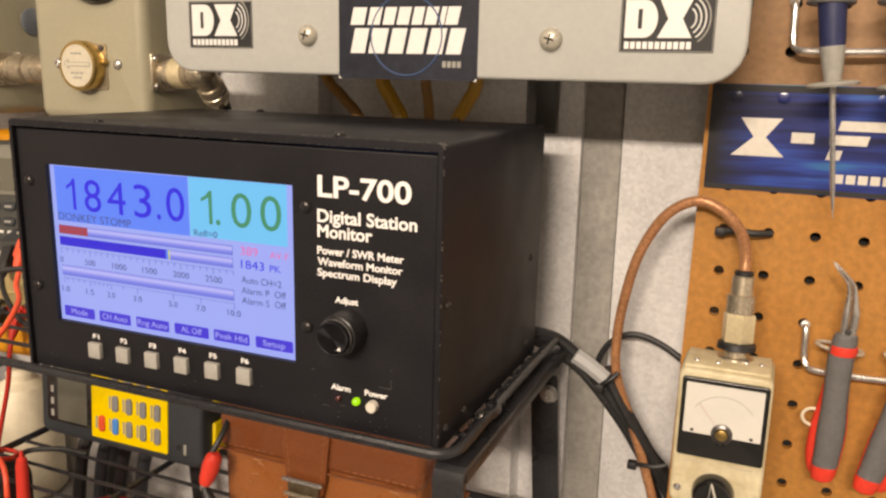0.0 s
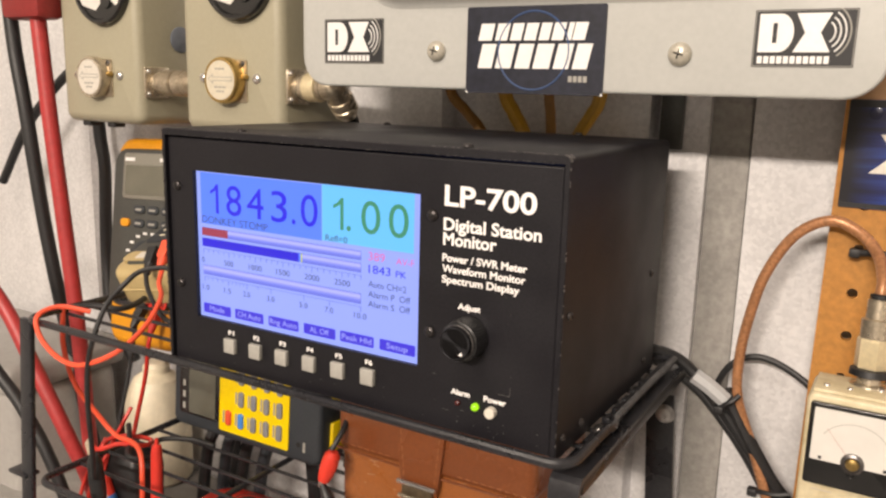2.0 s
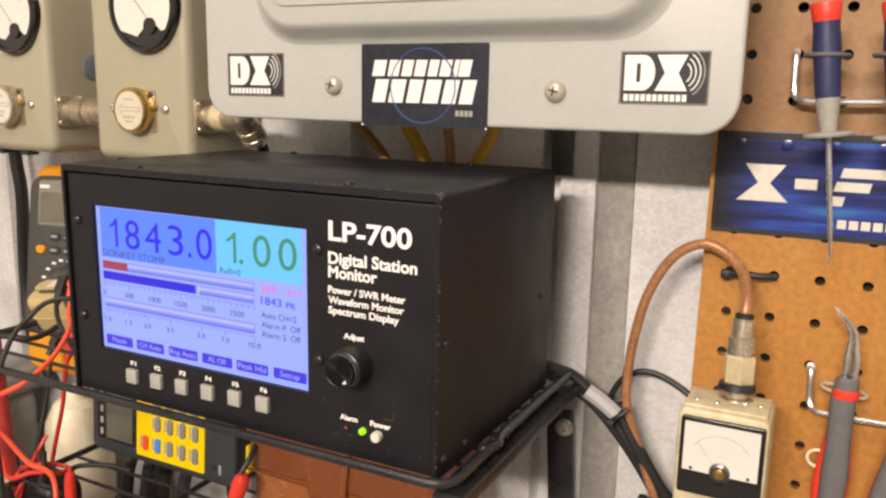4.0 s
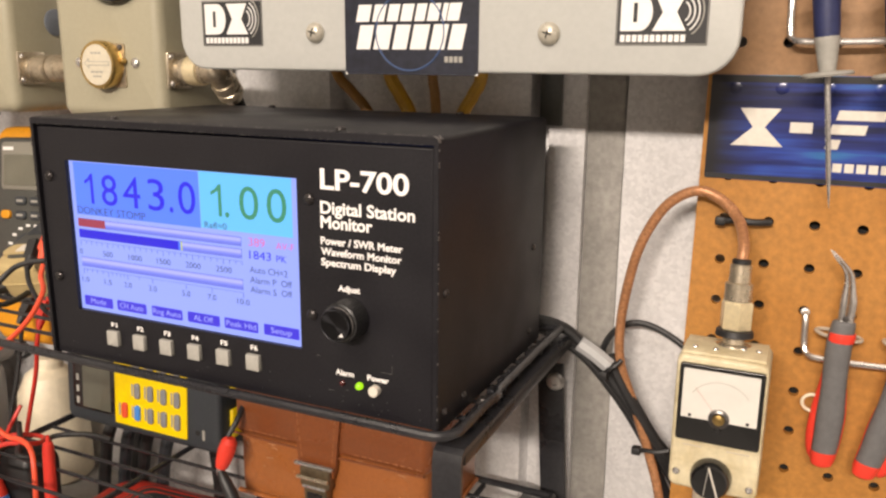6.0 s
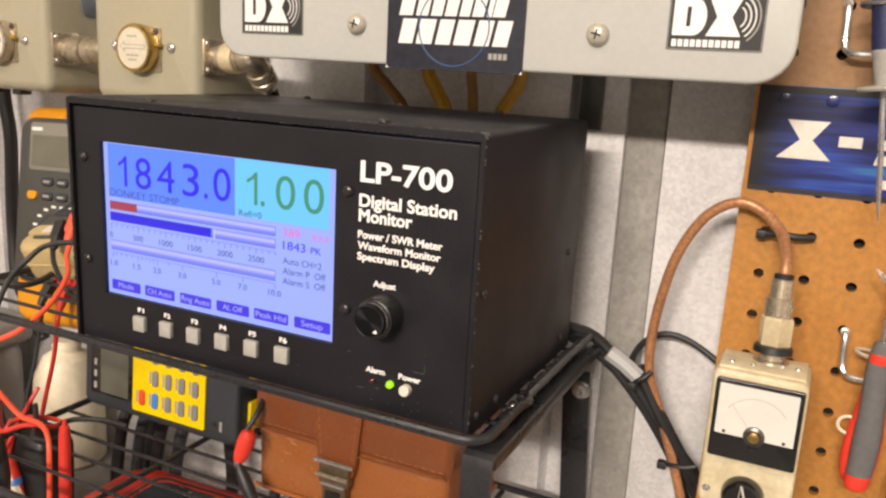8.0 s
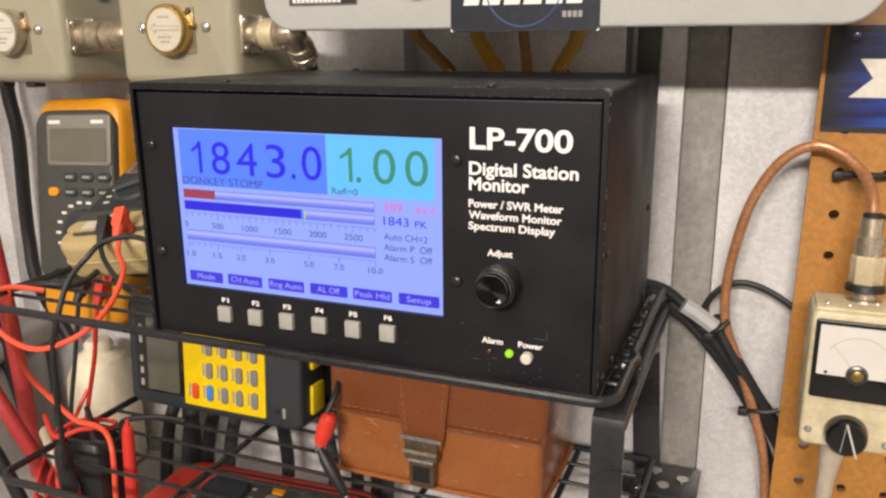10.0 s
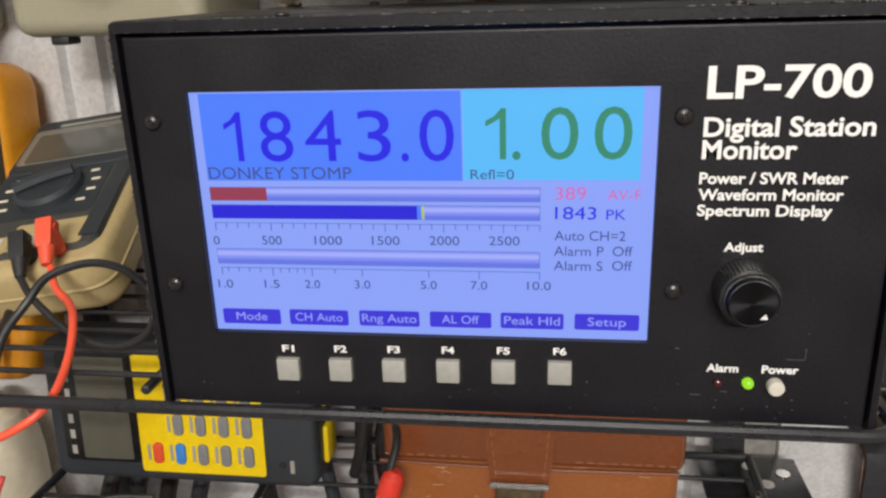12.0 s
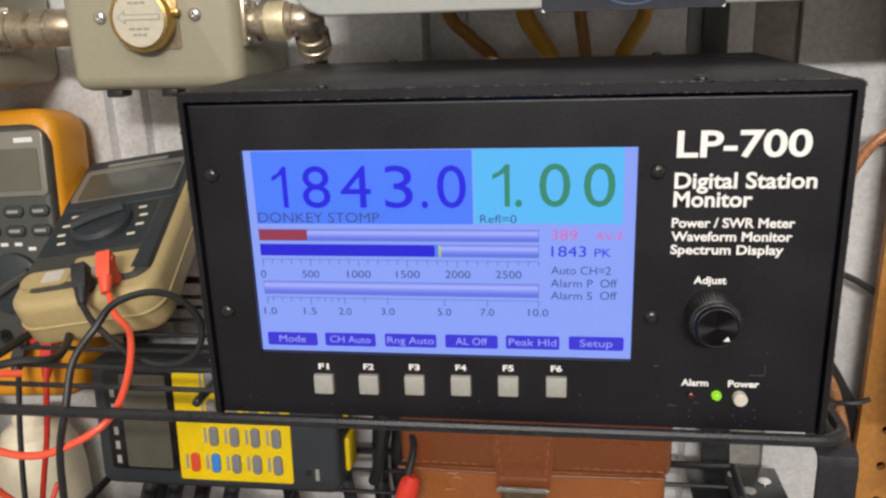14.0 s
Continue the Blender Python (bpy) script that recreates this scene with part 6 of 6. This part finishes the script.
lead("power_cable", [(-0.36, 0.05, 1.15), (-0.32, 0.05, 1.104), (-0.285, 0.055, 1.067), (-0.25, 0.06, 1.01), (-0.22, 0.07, 0.9)], 0.0055, M_RUBBER, "black cable slanting down beside the rack post", "heavy cables", 12)
lead("cable", [(-0.350, 0.195, 1.36), (-0.348, 0.195, 1.30), (-0.343, 0.195, 1.262), (-0.347, 0.195, 1.20), (-0.348, 0.195, 1.16), (-0.338, 0.19, 1.12), (-0.30, 0.185, 1.07)], 0.0062, M_RUBBER, "black cable on the wall below the watt meter", "heavy cables", 12)
lead("cable", [(-0.48, 0.17, 1.24), (-0.43, 0.17, 1.30), (-0.38, 0.175, 1.345), (-0.325, 0.18, 1.38)], 0.0045, M_RUBBER, "black cable rising to the watt meter", "heavy cables", 10)
for k, (x, y) in enumerate(((-0.162, 0.150), (-0.146, 0.158), (-0.126, 0.160), (-0.105, 0.162))):
    lead("cable", [(x + 0.014, y + 0.01, 1.058), (x + 0.006, y, 1.035), (x - 0.002, y, 1.005), (x - 0.008, y, 0.965)], 0.0055, M_SLATE if k % 2 else M_RUBBER, "dark cable bunched behind the rack", "cables behind the rack", 10)


def bottle():
    t = thing("bottle", pose(-0.2570, 0.1760, 0.958), "cream plastic squeeze bottle with a tapered shoulder, beside the rack", "bottle")
    part("body", lathe([(0.028, 0), (0.0315, 0.004), (0.0315, 0.072), (0.0300, 0.088), (0.0220, 0.106), (0.0125, 0.112)], (0, 0, 0), (0, 0, 1), 28), M_CREAM, t)
    part("cap", lathe([(0.0130, 0.110), (0.0130, 0.118), (0.010, 0.122), (0, 0.1225)], (0, 0, 0), (0, 0, 1), 20), M_CREAM, t)
    return t


bottle()
bin_ = thing("storage_bin", pose(0, 0, 0), "grey plastic storage bin with a lipped lid beside the rack", "bin")
part("tub", slab(-0.555, -0.340, 0.55, 1.060, 0.080, 0.195, 0.018, 0.012), M_BIN, bin_)
part("lid", slab(-0.560, -0.335, 1.056, 1.085, 0.073, 0.202, 0.010, 0.006), M_BIN, bin_)
part("latch", box(-0.46, -0.43, 0.068, 0.076, 1.035, 1.072, 0.002), M_BIN, bin_)
tagged(part("side_table", box(-0.62, -0.15, 0.06, 0.205, 0.935, 0.9575, 0.002), M_BOARD), "plain board under the bottle behind the rack", "shelf")
lead("test_lead", [(-0.170, 0.024, 1.184), (-0.182, 0.03, 1.150), (-0.186, 0.04, 1.115), (-0.176, 0.05, 1.09), (-0.160, 0.055, 1.073), (-0.140, 0.055, 1.072), (-0.125, 0.05, 1.068), (-0.118, 0.045, 1.05), (-0.122, 0.045, 1.00), (-0.13, 0.05, 0.963)], 0.0020, M_ORANGE, "orange-red test lead trailing into the middle shelf")
lead("test_lead", [(-0.2015, 0.1275, 1.134), (-0.2015, 0.123, 1.118), (-0.206, 0.122, 1.090), (-0.212, 0.112, 1.04), (-0.206, 0.09, 0.975)], 0.0019, M_RED, "red test lead hanging from the amber multimeter")
plug((-0.2020, 0.1370, 1.1530), (0.02, -0.30, -0.6), M_RED, "red banana plug in the amber multimeter")
plug((-0.2200, 0.1370, 1.1530), (0.0, -0.4, -0.5), M_RUBBER, "black banana plug in the amber multimeter")
lead("test_lead", [(-0.2195, 0.1255, 1.136), (-0.2200, 0.115, 1.090), (-0.206, 0.09, 1.045), (-0.196, 0.08, 0.99)], 0.0018, M_RUBBER, "black test lead hanging from the amber multimeter")
tagged(part("probe_grip", lathe([(0.003, 0), (0.0055, 0.006), (0.006, 0.03), (0.004, 0.05), (0.0025, 0.055)], (-0.128, 0.012, 1.082), (-0.05, 0.1, -1), 12), M_RUBBER), "black test probe grip in the lead tangle", "probe")
tagged(part("probe_grip", lathe([(0.0012, -0.006), (0.0018, -0.001), (0.0034, 0.0), (0.0042, 0.006), (0.0046, 0.05), (0.0036, 0.08), (0.0025, 0.085)], (-0.106, 0.05, 1.080), (-0.06, 0.0, -1), 12), M_RED), "red test probe grip in the lead tangle", "probe")


# ---- clutter on the lowest shelf ----
def pouch():
    t = thing("tool_pouch", pose(-0.182, 0.082, 0.9575, 0, 0, 12) @ Matrix.Diagonal((0.72, 0.8, 1.5, 1.0)), "black fabric pouch slumped on the lowest shelf with test clips", "pouch")
    b = slab(-0.034, 0.034, 0.0, 0.060, -0.022, 0.022, 0.014, 0.012)
    for v in b.verts:
        v.co += Vector((0.004, 0.003, 0.004)) * noise.noise(v.co * 45)
    part("bag", b, M_RUBBER, t)
    part("strap", tube([(-0.03, -0.026, 0.066), (-0.012, -0.030, 0.046), (0.010, -0.030, 0.022), (0.030, -0.028, 0.006)], 0.0042, 8, 5), M_CREAM, t, "tan cloth strap")
    return t


pouch()
for x, y, z, d, mat, lab in ((-0.214, 0.055, 0.998, (0.05, 0.1, -1), M_RED, "red test clip standing in the clutter"), (-0.196, 0.048, 1.000, (0.15, 0.1, -1), M_REDGRIP, "red test clip standing in the clutter"), (-0.186, 0.060, 1.030, (0.35, 0.0, -1), M_REDGRIP, "red test clip leaning in the clutter")):
    t = thing("test_clip", pose(x, y, z), lab, "clip", "test clips")
    part("boot", lathe([(0.002, 0), (0.0045, 0.004), (0.0052, 0.016), (0.0040, 0.030), (0.0022, 0.040)], (0, 0, 0), d, 14), mat, t)
    part("blue_band", lathe([(0.0052, 0.018), (0.0054, 0.019), (0.0054, 0.023), (0.0050, 0.024)], (0, 0, 0), d, 14), M_BLUEKEY, t, "blue band")
    part("wire", tube([(0, 0, 0), (0.002, 0.006, 0.020), (0.010, 0.012, 0.040), (0.014, 0.02, 0.055)], 0.0016, 8, 5), M_RED, t)
lead("test_lead", [(-0.186, 0.05, 1.075), (-0.165, 0.04, 1.066), (-0.150, 0.05, 1.070), (-0.138, 0.065, 1.066), (-0.150, 0.08, 1.062), (-0.170, 0.07, 1.064), (-0.178, 0.055, 1.058), (-0.170, 0.04, 1.020), (-0.160, 0.045, 0.985)], 0.0018, M_RED, "red test lead knotted on the middle shelf")
lead("test_lead", [(-0.170, 0.075, 1.072), (-0.150, 0.060, 1.068), (-0.132, 0.045, 1.066), (-0.124, 0.060, 1.062), (-0.140, 0.080, 1.064), (-0.120, 0.095, 1.064), (-0.098, 0.100, 1.062)], 0.0021, M_RUBBER, "black test lead knotted on the middle shelf")
lead("test_lead", [(-0.178, 0.030, 1.180), (-0.150, 0.036, 1.186), (-0.135, 0.050, 1.183), (-0.150, 0.085, 1.184), (-0.175, 0.100, 1.186)], 0.0022, M_RUBBER, "black test lead lying on the upper shelf")

for pts in ([(0.004, 0.150, 1.166), (0.014, 0.140, 1.140), (0.020, 0.132, 1.110), (0.016, 0.130, 1.080), (0.010, 0.135, 1.0605)],
            [(0.020, 0.160, 1.166), (0.022, 0.150, 1.135), (0.030, 0.142, 1.105), (0.026, 0.140, 1.078), (0.030, 0.150, 1.0605)],
            [(0.030, 0.165, 1.160), (0.012, 0.158, 1.130), (0.018, 0.155, 1.100), (0.008, 0.160, 1.0605)]):
    lead("cable", pts, 0.0036, M_RUBBER, "black cable hanging between the tester and the leather case", "cables behind the tester")

for k, x in enumerate((-0.062, -0.020, 0.006, 0.020, 0.034)):
    lead("cable", [(x + 0.006, 0.186, 1.165), (x + 0.002, 0.180, 1.10), (x - 0.004, 0.182 + 0.003 * (k % 3), 1.04), (x - 0.002 + 0.004 * (k % 2), 0.184, 0.99), (x - 0.006, 0.186, 0.9595)], 0.0048 if k % 2 else 0.0058, M_SLATE if k % 3 == 1 else M_RUBBER, "dark cable hanging behind the tester and the case", "cables behind the rack")
